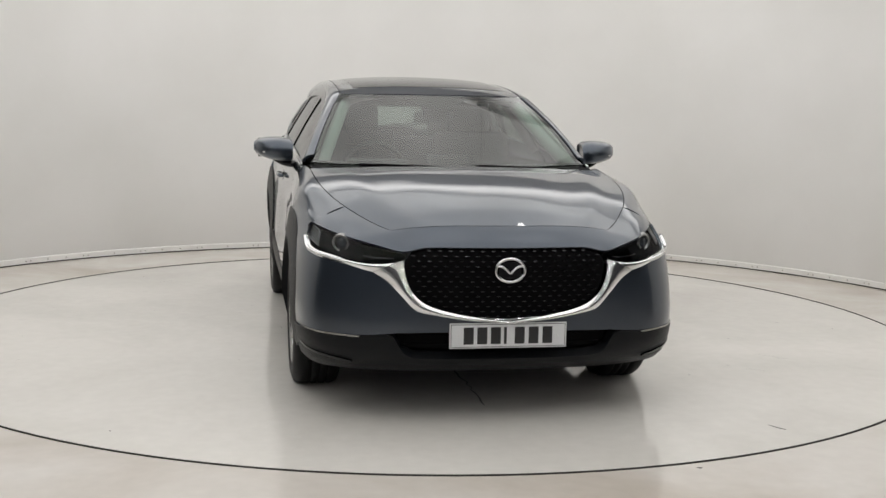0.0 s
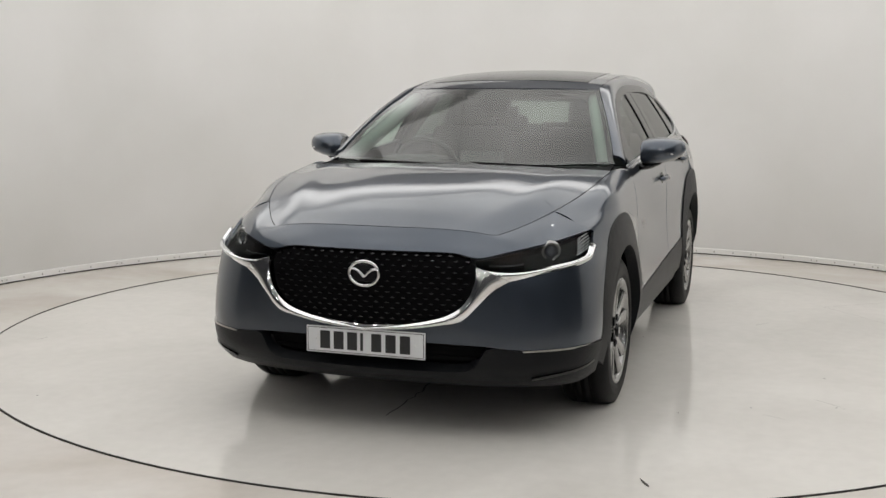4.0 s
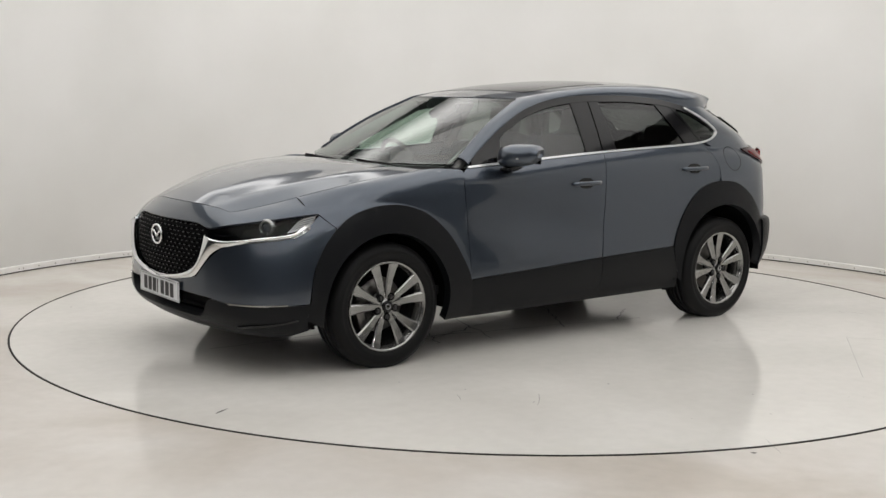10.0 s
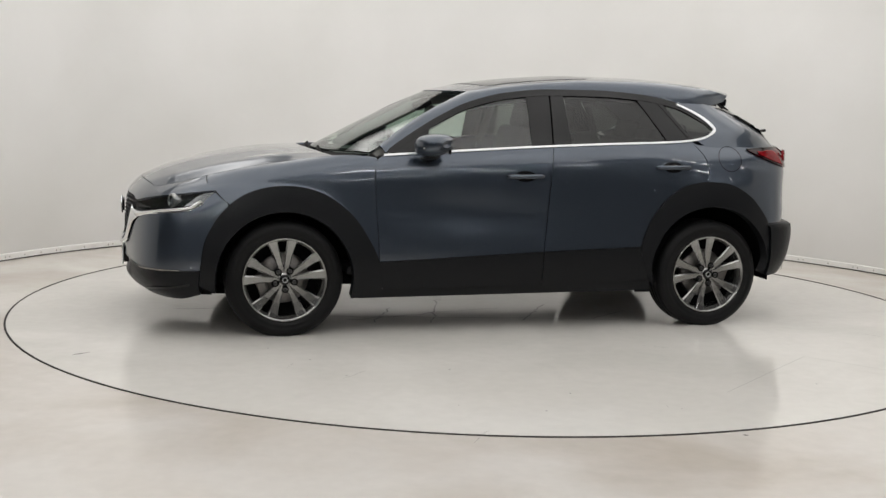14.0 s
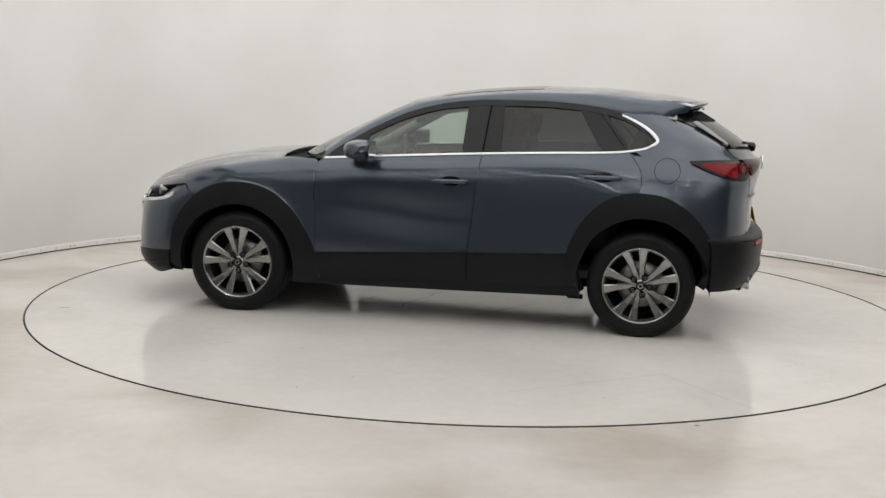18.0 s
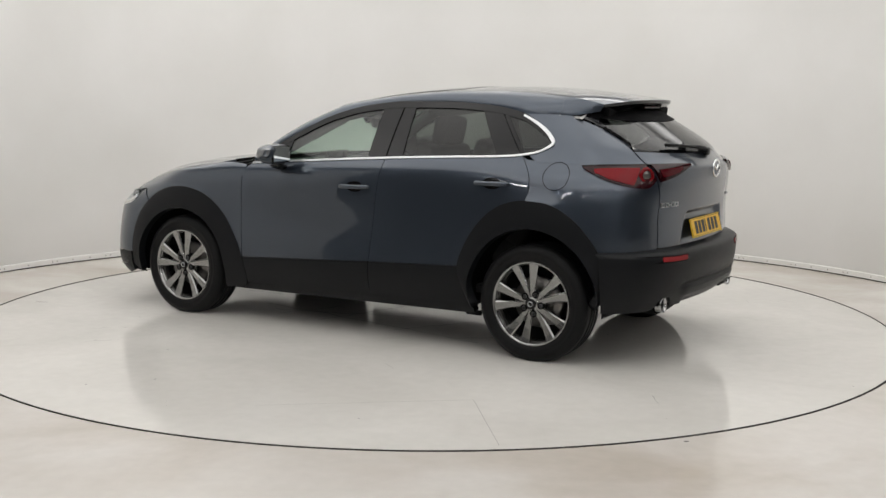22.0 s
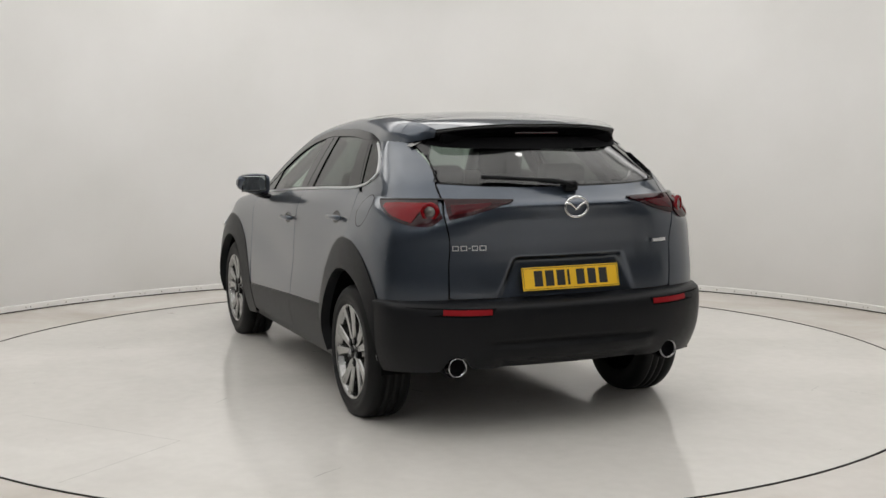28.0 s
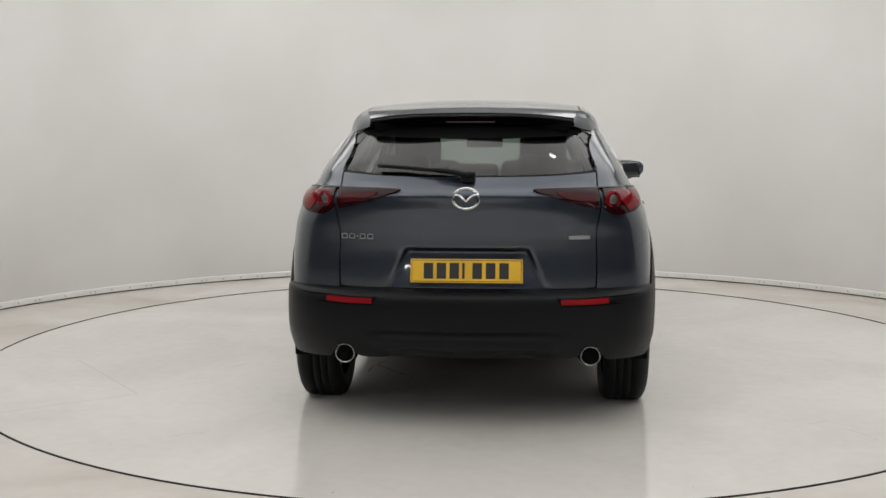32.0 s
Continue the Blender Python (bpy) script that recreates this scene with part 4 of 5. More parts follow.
def emblem(parent, m, w, h):
    """A plain chrome oval with a plain chrome chevron in it."""
    e = thing_part("badge", m, parent)
    v, f = [], []
    n = 8
    for i in range(32):
        a = 2 * math.pi * i / 32
        for q in range(n):
            b = 2 * math.pi * q / n
            r = 0.0065 * math.cos(b)
            v.append(((w + r) * math.cos(a), (h + r) * math.sin(a), 0.006 * math.sin(b)))
    for i in range(32):
        for q in range(n):
            j, k = (i + 1) % 32, (q + 1) % n
            f.append((i * n + q, j * n + q, j * n + k, i * n + k))
    attach("oval", mesh_of("oval", v, f, M_CHROME), e, "chrome oval")
    for s in (1, -1):
        line = spline([(0, -h * 0.30, 0), (s * w * 0.30, h * 0.10, 0), (s * w * 0.62, h * 0.34, 0), (s * w * 0.93, h * 0.36, 0)], 12)
        v, f = sweep(line, [0.0045] + [0.006] * 10 + [0.004], 6)
        attach("chevron", mesh_of("chevron", v, f, M_CHROME), e, "chrome chevron")


def plate(parent, m, material, label):
    """A number plate, 0.52 by 0.111 m, with its seven characters as plain bars."""
    p = thing_part("number_plate", m, parent)
    p["label"] = label
    part("plate_board", box(0.520, 0.111, 0.006, 0.002), material, p)
    for sx, sy, x, y in ((0.508, 0.0022, 0, 0.049), (0.508, 0.0022, 0, -0.049), (0.0022, 0.10, 0.253, 0), (0.0022, 0.10, -0.253, 0)):
        part("border", box(sx, sy, 0.001), M_INK, p, m=pose(x, y, 0.0035))
    for i, x in enumerate((-0.176, -0.116, -0.056, -0.014, 0.050, 0.112, 0.174)):
        part("character_bar", box(0.012 if i == 3 else 0.044, 0.074, 0.0012), M_INK, p, m=pose(x, 0, 0.0036))
    for x in (-0.218, 0.218):
        v, f = lathe([(0.0, 0.004), (0.004, 0.003), (0.0045, 0.0)], 10)
        attach("fixing", mesh_of("fixing", v, f, material), p, m=pose(x, 0, 0.003))


def build_front_badges():
    emblem(car, Matrix.Translation((2.240, 0, 0.677)) @ Matrix(((0, 0, 1), (1, 0, 0), (0, 1, 0))).to_4x4(), 0.064, 0.050)
    part("badge_base", box(0.012, 0.10, 0.075, 0.004), M_GLOSSBLACK, car, m=pose(2.228, 0, 0.677))
    plate(car, Matrix.Translation((2.232, 0, 0.393)) @ Matrix(((0, 0, 1), (1, 0, 0), (0, 1, 0))).to_4x4(), M_WHITEPLATE, "white front number plate with dark bars")
    part("plate_mount", box(0.03, 0.46, 0.09, 0.005), M_GLOSSBLACK, car, m=pose(2.212, 0, 0.391))


build_nose()
build_headlamps()
build_front_badges()


# ---------------------------------------------------------------- the car: rear end
def build_tail():
    G = 0.002
    # ---- tailgate with its plate recess
    low = [ry(0.600, 0.668), ry(0.575, 0.660), ry(0.4, 0.659), ry(0.2, 0.659), (math.pi / 2, 0.659)]
    top = [ry(0.600, 1.192), ry(0.4, 1.180), ry(0.2, 1.176), (math.pi / 2, 1.175)]
    side = [ry(0.600, 0.668), ry(0.602, 0.80), ry(0.602, 0.95), ry(0.606, 1.11), ry(0.600, 1.192)]
    g = coons(mirrored_rear(low), mirrored_rear(top), side, [(math.pi - a, z) for a, z in side], 97, 64)
    p = rear(g)
    y, z = p[..., 1], p[..., 2]
    half = np.interp(z, [0.65, 0.845], [0.385, 0.295])
    inside = np.clip((half - np.abs(y)) / 0.025, 0, 1)
    roofed = np.clip((0.850 - z) / 0.016, 0, 1) * np.interp(z, [0.655, 0.67, 0.80, 0.85], [0.006, 0.010, 0.030, 0.034])
    p[..., 0] += inside * roofed
    crease = 0.008 * np.exp(-((z - 1.098) / 0.018) ** 2)
    p[..., 0] -= crease
    panel("tailgate", p, M_PAINT, car, gap=(G, 0, G, G))
    # ---- rear window
    low = [ry(0.580, 1.200), ry(0.4, 1.186), ry(0.2, 1.182), (math.pi / 2, 1.181)]
    top = [ry(0.510, 1.392), ry(0.3, 1.402), (math.pi / 2, 1.404)]
    r = [low[0], ry(0.575, 1.27), ry(0.545, 1.34), top[0]]
    panel("rear_window", rear(coons(mirrored_rear(low), mirrored_rear(top), r, [(math.pi - a, z) for a, z in r], 41, 14), 0.002), M_REARGLASS, car, "dark privacy rear window", depth=0.004)
    a = spline(mirrored_rear([ry(0.594, 1.195), ry(0.4, 1.182), ry(0.2, 1.178), (math.pi / 2, 1.177)]), 41)
    b = spline(mirrored_rear(low), 41)
    panel("window_seal", rear(np.stack([a, b]), 0.0), M_GLOSSBLACK, car, depth=0.01)
    lo = [ry(0.535, 1.372), ry(0.46, 1.358), ry(0.3, 1.350), (math.pi / 2, 1.346)]
    tb, bb = spline(mirrored_rear(top), 41), spline(mirrored_rear(lo), 41)
    panel("window_band", rear(np.stack([bb, (bb + tb) / 2, tb]), 0.006), M_DARK, car, "black band on the rear glass", depth=0.003)
    # black fins beside the window, under the spoiler's ends
    lo = [ry(0.603, 1.196), rx(-1.775, 1.230), rx(-1.62, 1.313), rx(-1.45, 1.388)]
    hi = [ry(0.592, 1.198), ry(0.580, 1.250), ry(0.550, 1.32), ry(0.500, 1.395)]
    a, b = spline(lo, 20), spline(hi, 20)
    t = np.linspace(0, 1, 4)[:, None, None]
    both("window_fin", rear(np.swapaxes(a[None] * (1 - t) + b[None] * t, 0, 1), 0.004), M_GLOSSBLACK, car, depth=0.02)
    # ---- spoiler
    v = np.linspace(1, -1, 33)
    fx_ = -1.360 - 0.03 * (1 - v ** 2)
    fore = np.stack([fx_, 0.548 * v, roof_z(fx_) - 0.031 * np.abs(v) ** 2.2], -1)
    edge_x = -1.712 + 0.125 * np.abs(v) ** 3.0
    aft = np.stack([edge_x, 0.505 * v, 1.474 - 0.026 * np.abs(v) ** 3], -1)
    under = np.stack([-1.650 + 0.085 * v ** 2, 0.490 * v, 1.418 - 0.020 * np.abs(v) ** 3], -1)
    t = np.linspace(0, 1, 8)[:, None, None]
    midp = (fore + aft) / 2 + [0, 0, 0.012]
    g = (1 - t) ** 2 * fore + 2 * t * (1 - t) * midp + t * t * aft
    panel("spoiler", g[::-1], M_PAINT, car, gap=(0, G, 0, 0), depth=0.0)
    t = np.linspace(0, 1, 5)[:, None, None]
    lip = aft + [0.004, 0, -0.012]
    g2 = np.concatenate([aft[None], lip[None], lip * (1 - t) + under * t], 0)
    panel("spoiler_underside", g2[::-1], M_GLOSSBLACK, car, depth=0)
    for s in (1, -1):
        i = 0 if s > 0 else -1
        a, b = fore[i], aft[i]
        e = np.array([-1.372, s * (float(flank(-1.372, 1.392)) + 0.001), 1.392])
        knee = np.array([-1.440, s * (float(flank(-1.440, 1.384)) + 0.004), 1.386])
        d = b + [0.022, s * 0.003, -0.040]
        md = np.array([a[0], e[1] * 0.90 + a[1] * 0.10 - s * 0.002, e[2] * 0.25 + a[2] * 0.75 + 0.006])
        u = np.linspace(0, 1, 16)[:, None]
        line = (1 - u) ** 2 * a + 2 * u * (1 - u) * ((a + b) / 2 + [0, s * 0.004, 0.012]) + u * u * b
        low_l = spline([tuple(e), tuple(knee), tuple(d)], 16)
        rows = []
        for q in np.linspace(0, 1, 8):
            first = (1 - q) ** 2 * e + 2 * q * (1 - q) * md + q * q * a
            last = d * (1 - q) + b * q
            rows.append(first * (1 - u) + last * u + (1 - q) * (low_l - e * (1 - u) - d * u) + q * (line - a * (1 - u) - b * u))
        fill = np.array([[-1.385, s * 0.560, 1.345]]) * (1 - u) + (under[i] + [0.02, 0, -0.004]) * u
        panel("spoiler_cheek", np.stack([fill, low_l])[:, ::1 if s > 0 else -1], M_GLOSSBLACK, car, "gloss black spoiler cheek", depth=0.0)
        panel("spoiler_end", np.stack(rows)[:, ::1 if s > 0 else -1], M_PAINT, car, depth=0.0)
    part("spoiler_core", box(0.15, 0.96, 0.05, 0.01), M_DARK, car, m=pose(-1.53, 0, 1.410, 0, -6))
    part("spoiler_core", box(0.085, 1.05, 0.050, 0.01), M_DARK, car, m=pose(-1.440, 0, 1.402, 0, -6))
    part("brake_lamp", box(0.012, 0.24, 0.012, 0.003), M_REDDARK, car, "dark red high brake lamp", m=pose(-1.678, 0, 1.428, 0, 20))
    # ---- bumper
    low = [rx(-1.745, 0.318, x_bumper), ry(0.80, 0.318), ry(0.70, 0.320), ry(0.645, 0.328), ry(0.612, 0.386), ry(0.548, 0.388), ry(0.512, 0.340), ry(0.40, 0.334), ry(0.2, 0.334), (math.pi / 2, 0.334)]
    top = [rx(-1.735, 0.640, x_bumper), rx(-1.88, 0.646, x_bumper), ry(0.70, 0.648), ry(0.5, 0.648), ry(0.25, 0.648), (math.pi / 2, 0.648)]
    r = [low[0], rx(-1.752, 0.45, x_bumper), top[0]]
    g = coons(mirrored_rear(low), mirrored_rear(top), r, [(math.pi - a, z) for a, z in r], 91, 26)
    p = rear(g, (0.001 + 0.013 * np.abs(np.linspace(-1, 1, 91)) ** 6)[None] * np.ones(26)[:, None], x_bumper)
    y, z = p[..., 1], p[..., 2]
    p[..., 0] += 0.014 * np.clip((0.470 - z) / 0.02, 0, 1) * np.clip((z - 0.442) / 0.004, 0, 1) * np.clip((0.47 - np.abs(y)) / 0.06, 0, 1)
    p[..., 0] -= 0.012 * np.clip((0.446 - z) / 0.006, 0, 1) * np.clip((z - 0.372) / 0.02, 0, 1) * np.clip((0.46 - np.abs(y)) / 0.06, 0, 1)
    p[..., 0] += 0.035 * np.clip((0.375 - z) / 0.02, 0, 1) * np.clip((0.40 - np.abs(y)) / 0.05, 0, 1)
    p[..., 0] += 0.03 * np.clip((z - 0.628) / 0.02, 0, 1) ** 2
    panel("rear_bumper", p, M_CLAD, car, "black grained plastic rear bumper", depth=0.05)
    a = spline(mirrored_rear(top), 91)
    top3 = p[-1]
    inner = rear(np.array([spline(mirrored_rear([rx(-1.735, 0.655), rx(-1.85, 0.658), ry(0.70, 0.660), ry(0.5, 0.660), (math.pi / 2, 0.660)]), 91)]))[0] * [0.99, 0.99, 1]
    panel("bumper_shelf", np.stack([top3, (top3 + inner) / 2 + [0, 0, 0.003], inner]), M_CLAD, car, depth=0)
    # reflectors in their slots
    for s in (1, -1):
        c0 = spline([rx(-1.86, 0.616, x_bumper), ry(0.78, 0.614), ry(0.70, 0.612), ry(0.55, 0.606), ry(0.425, 0.606)], 20)
        panel("reflector_slot", rear(np.stack([c0 - [0.012, 0.019], c0 + [0.012, 0.019]]), 0.003, x_bumper), M_DARK, car, depth=0.006, mirror=s < 0)
        c1 = spline([ry(0.655, 0.611), ry(0.55, 0.607), ry(0.435, 0.607)], 12)
        panel("rear_reflector", rear(np.stack([c1 - [0, 0.013], c1 + [0, 0.013]]), 0.007, x_bumper), M_REFL, car, "red rear reflector", depth=0.006, mirror=s < 0)
        # exhaust
        ex = thing_part("exhaust", pose(-2.002, s * 0.577, 0.345, 0, -90, 0), car)
        v, f = lathe([(0.040, -0.09), (0.0435, -0.01), (0.0475, 0.0), (0.0455, 0.007), (0.0405, 0.005), (0.0385, -0.016)], 36)
        attach("tip", mesh_of("tip", v, f, M_DARKCHROME), ex, "chrome exhaust tip")
        v, f = lathe([(0.0, -0.026), (0.0385, -0.014)], 24)
        attach("bore", mesh_of("bore", v, f, M_DARK), ex)
        v, f = lathe([(0.052, -0.12), (0.058, -0.05), (0.050, -0.04)], 28)
        attach("shroud", mesh_of("shroud", v, f, M_DARK), ex)
    # ---- tail lamps: one block on the quarter, one on the tailgate
    for s in (1, -1):
        m = s < 0
        top = [rx(-1.598, 1.107), rx(-1.72, 1.112), rx(-1.85, 1.114), ry(0.625, 1.114)]
        low = [rx(-1.600, 1.100), rx(-1.70, 1.056), rx(-1.80, 1.022), rx(-1.88, 1.002), ry(0.675, 1.002), ry(0.625, 1.040)]
        g = coons(low, top, [low[0], top[0]], [low[-1], top[-1]], 26, 10)
        panel("tail_lamp", rear(g, 0.010), M_REDDARK, car, "dark red tail lamp on the rear quarter", depth=0.02, mirror=m)
        c = coons([rx(-1.672, 1.078), rx(-1.76, 1.046), rx(-1.875, 1.016)], [rx(-1.665, 1.094), rx(-1.76, 1.099), rx(-1.875, 1.101)], [rx(-1.672, 1.078), rx(-1.665, 1.094)], [rx(-1.875, 1.012), rx(-1.875, 1.100)], 12, 6)
        panel("tail_lens", rear(c, 0.014), M_RED, car, "bright red lens", depth=0.006, mirror=m)
        o = rear(np.array([[rx(-1.912, 1.062), rx(-1.922, 1.062)], [rx(-1.912, 1.067), rx(-1.922, 1.067)]]), 0.012)[0, 0]
        eye = thing_part("tail_eye", Matrix.Translation((o[0] - 0.004, s * o[1], o[2])) @ (Vector((-0.80, s * 0.60, 0.0))).to_track_quat("Z", "Y").to_matrix().to_4x4(), car)
        v, f = lathe([(0.0, 0.002), (0.022, 0.003), (0.026, -0.004)], 28)
        attach("core", mesh_of("core", v, f, M_DISC), eye, "smoked lamp core")
        v, f = lathe([(0.026, 0.000), (0.030, 0.008), (0.040, 0.008), (0.046, -0.006)], 32)
        attach("ring", mesh_of("ring", v, f, M_RED), eye, "round red ring")
        top = [ry(0.600, 1.113), ry(0.5, 1.113), ry(0.4, 1.112), ry(0.318, 1.110)]
        low = [ry(0.600, 1.028), ry(0.5, 1.052), ry(0.4, 1.082), ry(0.318, 1.104)]
        g = coons(low, top, [low[0], top[0]], [low[-1], top[-1]], 20, 6)
        panel("gate_lamp", rear(g, 0.016), M_REDDARK, car, "dark red lamp on the tailgate", depth=0.024, mirror=m)
        top = [ry(0.585, 1.090), ry(0.5, 1.094), ry(0.41, 1.100)]
        low = [ry(0.585, 1.050), ry(0.5, 1.064), ry(0.42, 1.086)]
        g = coons(low, top, [low[0], top[0]], [low[-1], top[-1]], 12, 4)
        panel("gate_lens", rear(g, 0.020), M_MAROON, car, "maroon lens", depth=0.005, mirror=m)
        a = spline([rx(-1.590, 1.112), rx(-1.72, 1.118), rx(-1.85, 1.120), ry(0.62, 1.120), ry(0.5, 1.119), ry(0.4, 1.118), ry(0.305, 1.115)], 44)
        panel("lamp_brow", rear(np.stack([a - [0, 0.005], a]), 0.012), M_GLOSSBLACK, car, depth=0.02, mirror=m)
    # ---- plate, badges, wiper
    plate(car, Matrix.Translation((-2.040, 0, 0.744)) @ pose(0, 0, 0, 0, 14, 0) @ Matrix(((0, 0, -1), (-1, 0, 0), (0, 1, 0))).to_4x4(), M_YELLOWPLATE, "yellow rear number plate with dark bars")
    emblem(car, Matrix.Translation((-2.090, 0, 1.082)) @ Matrix(((0, 0, -1), (-1, 0, 0), (0, 1, 0))).to_4x4(), 0.060, 0.047)
    for i, (y, w) in enumerate(((0.575, 0.030), (0.538, 0.030), (0.512, 0.012), (0.487, 0.028), (0.450, 0.032))):
        o = rear(np.array([[ry(y, 0.898), ry(y - 0.01, 0.898)], [ry(y, 0.902), ry(y - 0.01, 0.902)]]), 0.004)[0, 0]
        turn = pose(o[0] - 0.003, o[1], 0.90, 0, 0, -18)
        bars = ((0, 0.010, w, 0.004), (0, -0.010, w, 0.004), (w / 2 - 0.002, 0, 0.004, 0.016), (0.002 - w / 2, 0, 0.004, 0.016)) if i != 2 else ((0, 0, w, 0.004),)
        for a, c, sy, sz in bars:
            part("model_bar", box(0.006, sy, sz, 0.001), M_SATIN, car, m=turn @ pose(0, a, c))
    o = rear(np.array([[ry(-0.52, 0.898), ry(-0.53, 0.898)], [ry(-0.52, 0.902), ry(-0.53, 0.902)]]), 0.004)[0, 0]
    part("trim_bar", box(0.006, 0.105, 0.016, 0.002), M_SATIN, car, "satin trim badge", m=pose(o[0], o[1], 0.898, 0, 0, 20))
    w = thing_part("rear_wiper", Matrix.Identity(4), car)
    pts = [(-2.030, -0.010, 1.182), (-2.020, 0.06, 1.200), (-1.995, 0.20, 1.212), (-1.955, 0.34, 1.222), (-1.930, 0.42, 1.226)]
    v, f = sweep(spline(pts, 14), [0.017] * 5 + [0.012] * 9, 8, 0.8)
    attach("arm", mesh_of("arm", v, f, M_CLAD), w)
    part("pivot", box(0.05, 0.07, 0.05, 0.015), M_CLAD, w, m=pose(-2.015, -0.005, 1.178))


build_tail()


# ---------------------------------------------------------------- the car: wheels
def build_wheels():
    R = 0.340
    GROUND = HUB_Z
    prof = [(0.226, -0.195), (0.262, -0.210), (0.300, -0.214), (R - 0.012, -0.202), (R - 0.002, -0.182)]
    for h in (-0.150, -0.112, -0.074):
        prof += [(R, h - 0.014), (R, h - 0.005), (R - 0.007, h - 0.0045), (R - 0.007, h + 0.0045), (R, h + 0.005)]
    prof += [(R - 0.002, -0.024), (R - 0.012, -0.006), (0.306, 0.009), (0.288, 0.015), (0.286, 0.013), (0.268, 0.015), (0.252, 0.010), (0.240, -0.004)]

    def settle(verts, down):
        """The tyre's foot pressed flat on the floor."""
        return [(a, down * min(down * b, GROUND), c + (0.006 if down * b > GROUND - 0.01 and c > -0.02 else 0)) for a, b, c in verts]
    tyres = {}
    for down in (1, -1):
        v, f = lathe(prof, 72)
        tyres[down] = mesh_of("tyre", settle(v, down), [q[::-1] for q in f], M_TYRE)
    v, f = lathe([(0.222, -0.17), (0.216, -0.03), (0.224, -0.012), (0.232, -0.004), (0.236, -0.005), (0.240, 0.002), (0.243, 0.006), (0.239, 0.009), (0.233, 0.006), (0.226, -0.004), (0.220, -0.03), (0.216, -0.15)], 72)
    rim = mesh_of("rim", v, [q[::-1] for q in f], M_ALLOY)
    # one spoke, from the hub outward along +x
    def spoke_mesh(sign):
        prof = []
        for s, off, w, zt, th in ((0.040, 0.0120, 0.0160, -0.012, 0.040), (0.085, 0.0205, 0.0180, -0.012, 0.032), (0.14, 0.0335, 0.0225, -0.009, 0.028), (0.195, 0.0500, 0.0285, -0.003, 0.025), (0.226, 0.0610, 0.0340, 0.003, 0.022)):
            y = sign * off
            prof.append([(s, y - w, zt - 0.007), (s, y - w * 0.72, zt), (s, y + w * 0.72, zt), (s, y + w, zt - 0.007), (s, y + w * 0.8, zt - th), (s, y - w * 0.8, zt - th)])
        v = [p for r in prof for p in r]
        f = []
        for i in range(len(prof) - 1):
            for q in range(6):
                w = (q + 1) % 6
                f.append((i * 6 + q, (i + 1) * 6 + q, (i + 1) * 6 + w, i * 6 + w))
        return mesh_of("spoke", v, [q[::-1] for q in f], M_ALLOY, False)
    spokes = [spoke_mesh(1), spoke_mesh(-1)]
    v, f = lathe([(0.0, 0.000), (0.024, 0.000), (0.028, -0.005), (0.032, -0.013), (0.050, -0.015), (0.074, -0.019), (0.080, -0.06)], 40)
    hub = mesh_of("hub", v, [q[::-1] for q in f], M_ALLOY)
    v, f = lathe([(0.0, 0.006), (0.026, 0.005), (0.030, 0.001), (0.030, -0.012)], 28)
    cap = mesh_of("hub_cap", v, [q[::-1] for q in f], M_GLOSSBLACK)
    v, f = lathe([(0.0125, 0.0075), (0.0150, 0.0075), (0.0150, 0.0055), (0.0125, 0.0055)], 24, True)
    capring = mesh_of("cap_ring", v, f, M_SATIN)
    v, f = lathe([(0.0, -0.002), (0.0095, -0.002), (0.0120, -0.006), (0.0120, -0.024)], 6)
    nut = mesh_of("lug_nut", v, [q[::-1] for q in f], M_ALLOYDARK, False)
    v, f = lathe([(0.0095, -0.020), (0.0150, -0.0085), (0.0205, -0.0090), (0.0210, -0.03)], 20)
    seat = mesh_of("lug_seat", v, [q[::-1] for q in f], M_DARK)
    v, f = lathe([(0.06, -0.085), (0.145, -0.085), (0.148, -0.095), (0.148, -0.108), (0.06, -0.108)], 48)
    disc = mesh_of("brake_disc", v, [q[::-1] for q in f], M_DISC)
    v, f = lathe([(0.0, -0.128), (0.218, -0.13)], 40)
    back = mesh_of("wheel_back", v, [q[::-1] for q in f], M_DARK)
    for sx, turn in ((1, 86), (-1, 78)):
        for sy in (1, -1):
            # local z points outward
            m = pose(sx * AXLE, sy * HUB_Y, HUB_Z) @ (pose(0, 0, 0, -90, 0, 0) if sy > 0 else pose(0, 0, 0, 90, 0, 0))
            w = thing_part("wheel", m, car)
            w["label"] = "grey ten-spoke alloy wheel with a black tyre"
            attach("tyre", tyres[sy], w)
            attach("rim", rim, w)
            attach("hub", hub, w)
            attach("hub_cap", cap, w)
            attach("cap_ring", capring, w)
            attach("brake_disc", disc, w)
            attach("wheel_back", back, w)
            part("brake_caliper", box(0.06, 0.15, 0.05, 0.015), M_DISC, w, m=pose(0, 0, -0.085, 0, 0, 20 if sx > 0 else 160) @ pose(0.13, 0, 0))
            for k in range(5):
                a = turn * -sy + 72 * k
                for q in (0, 1):
                    attach("spoke", spokes[q], w, m=pose(0, 0, 0, 0, 0, a))
                b = math.radians(a + 36)
                attach("lug_nut", nut, w, m=pose(0.058 * math.cos(b), 0.058 * math.sin(b), 0))
                attach("lug_seat", seat, w, m=pose(0.058 * math.cos(b), 0.058 * math.sin(b), 0))


build_wheels()


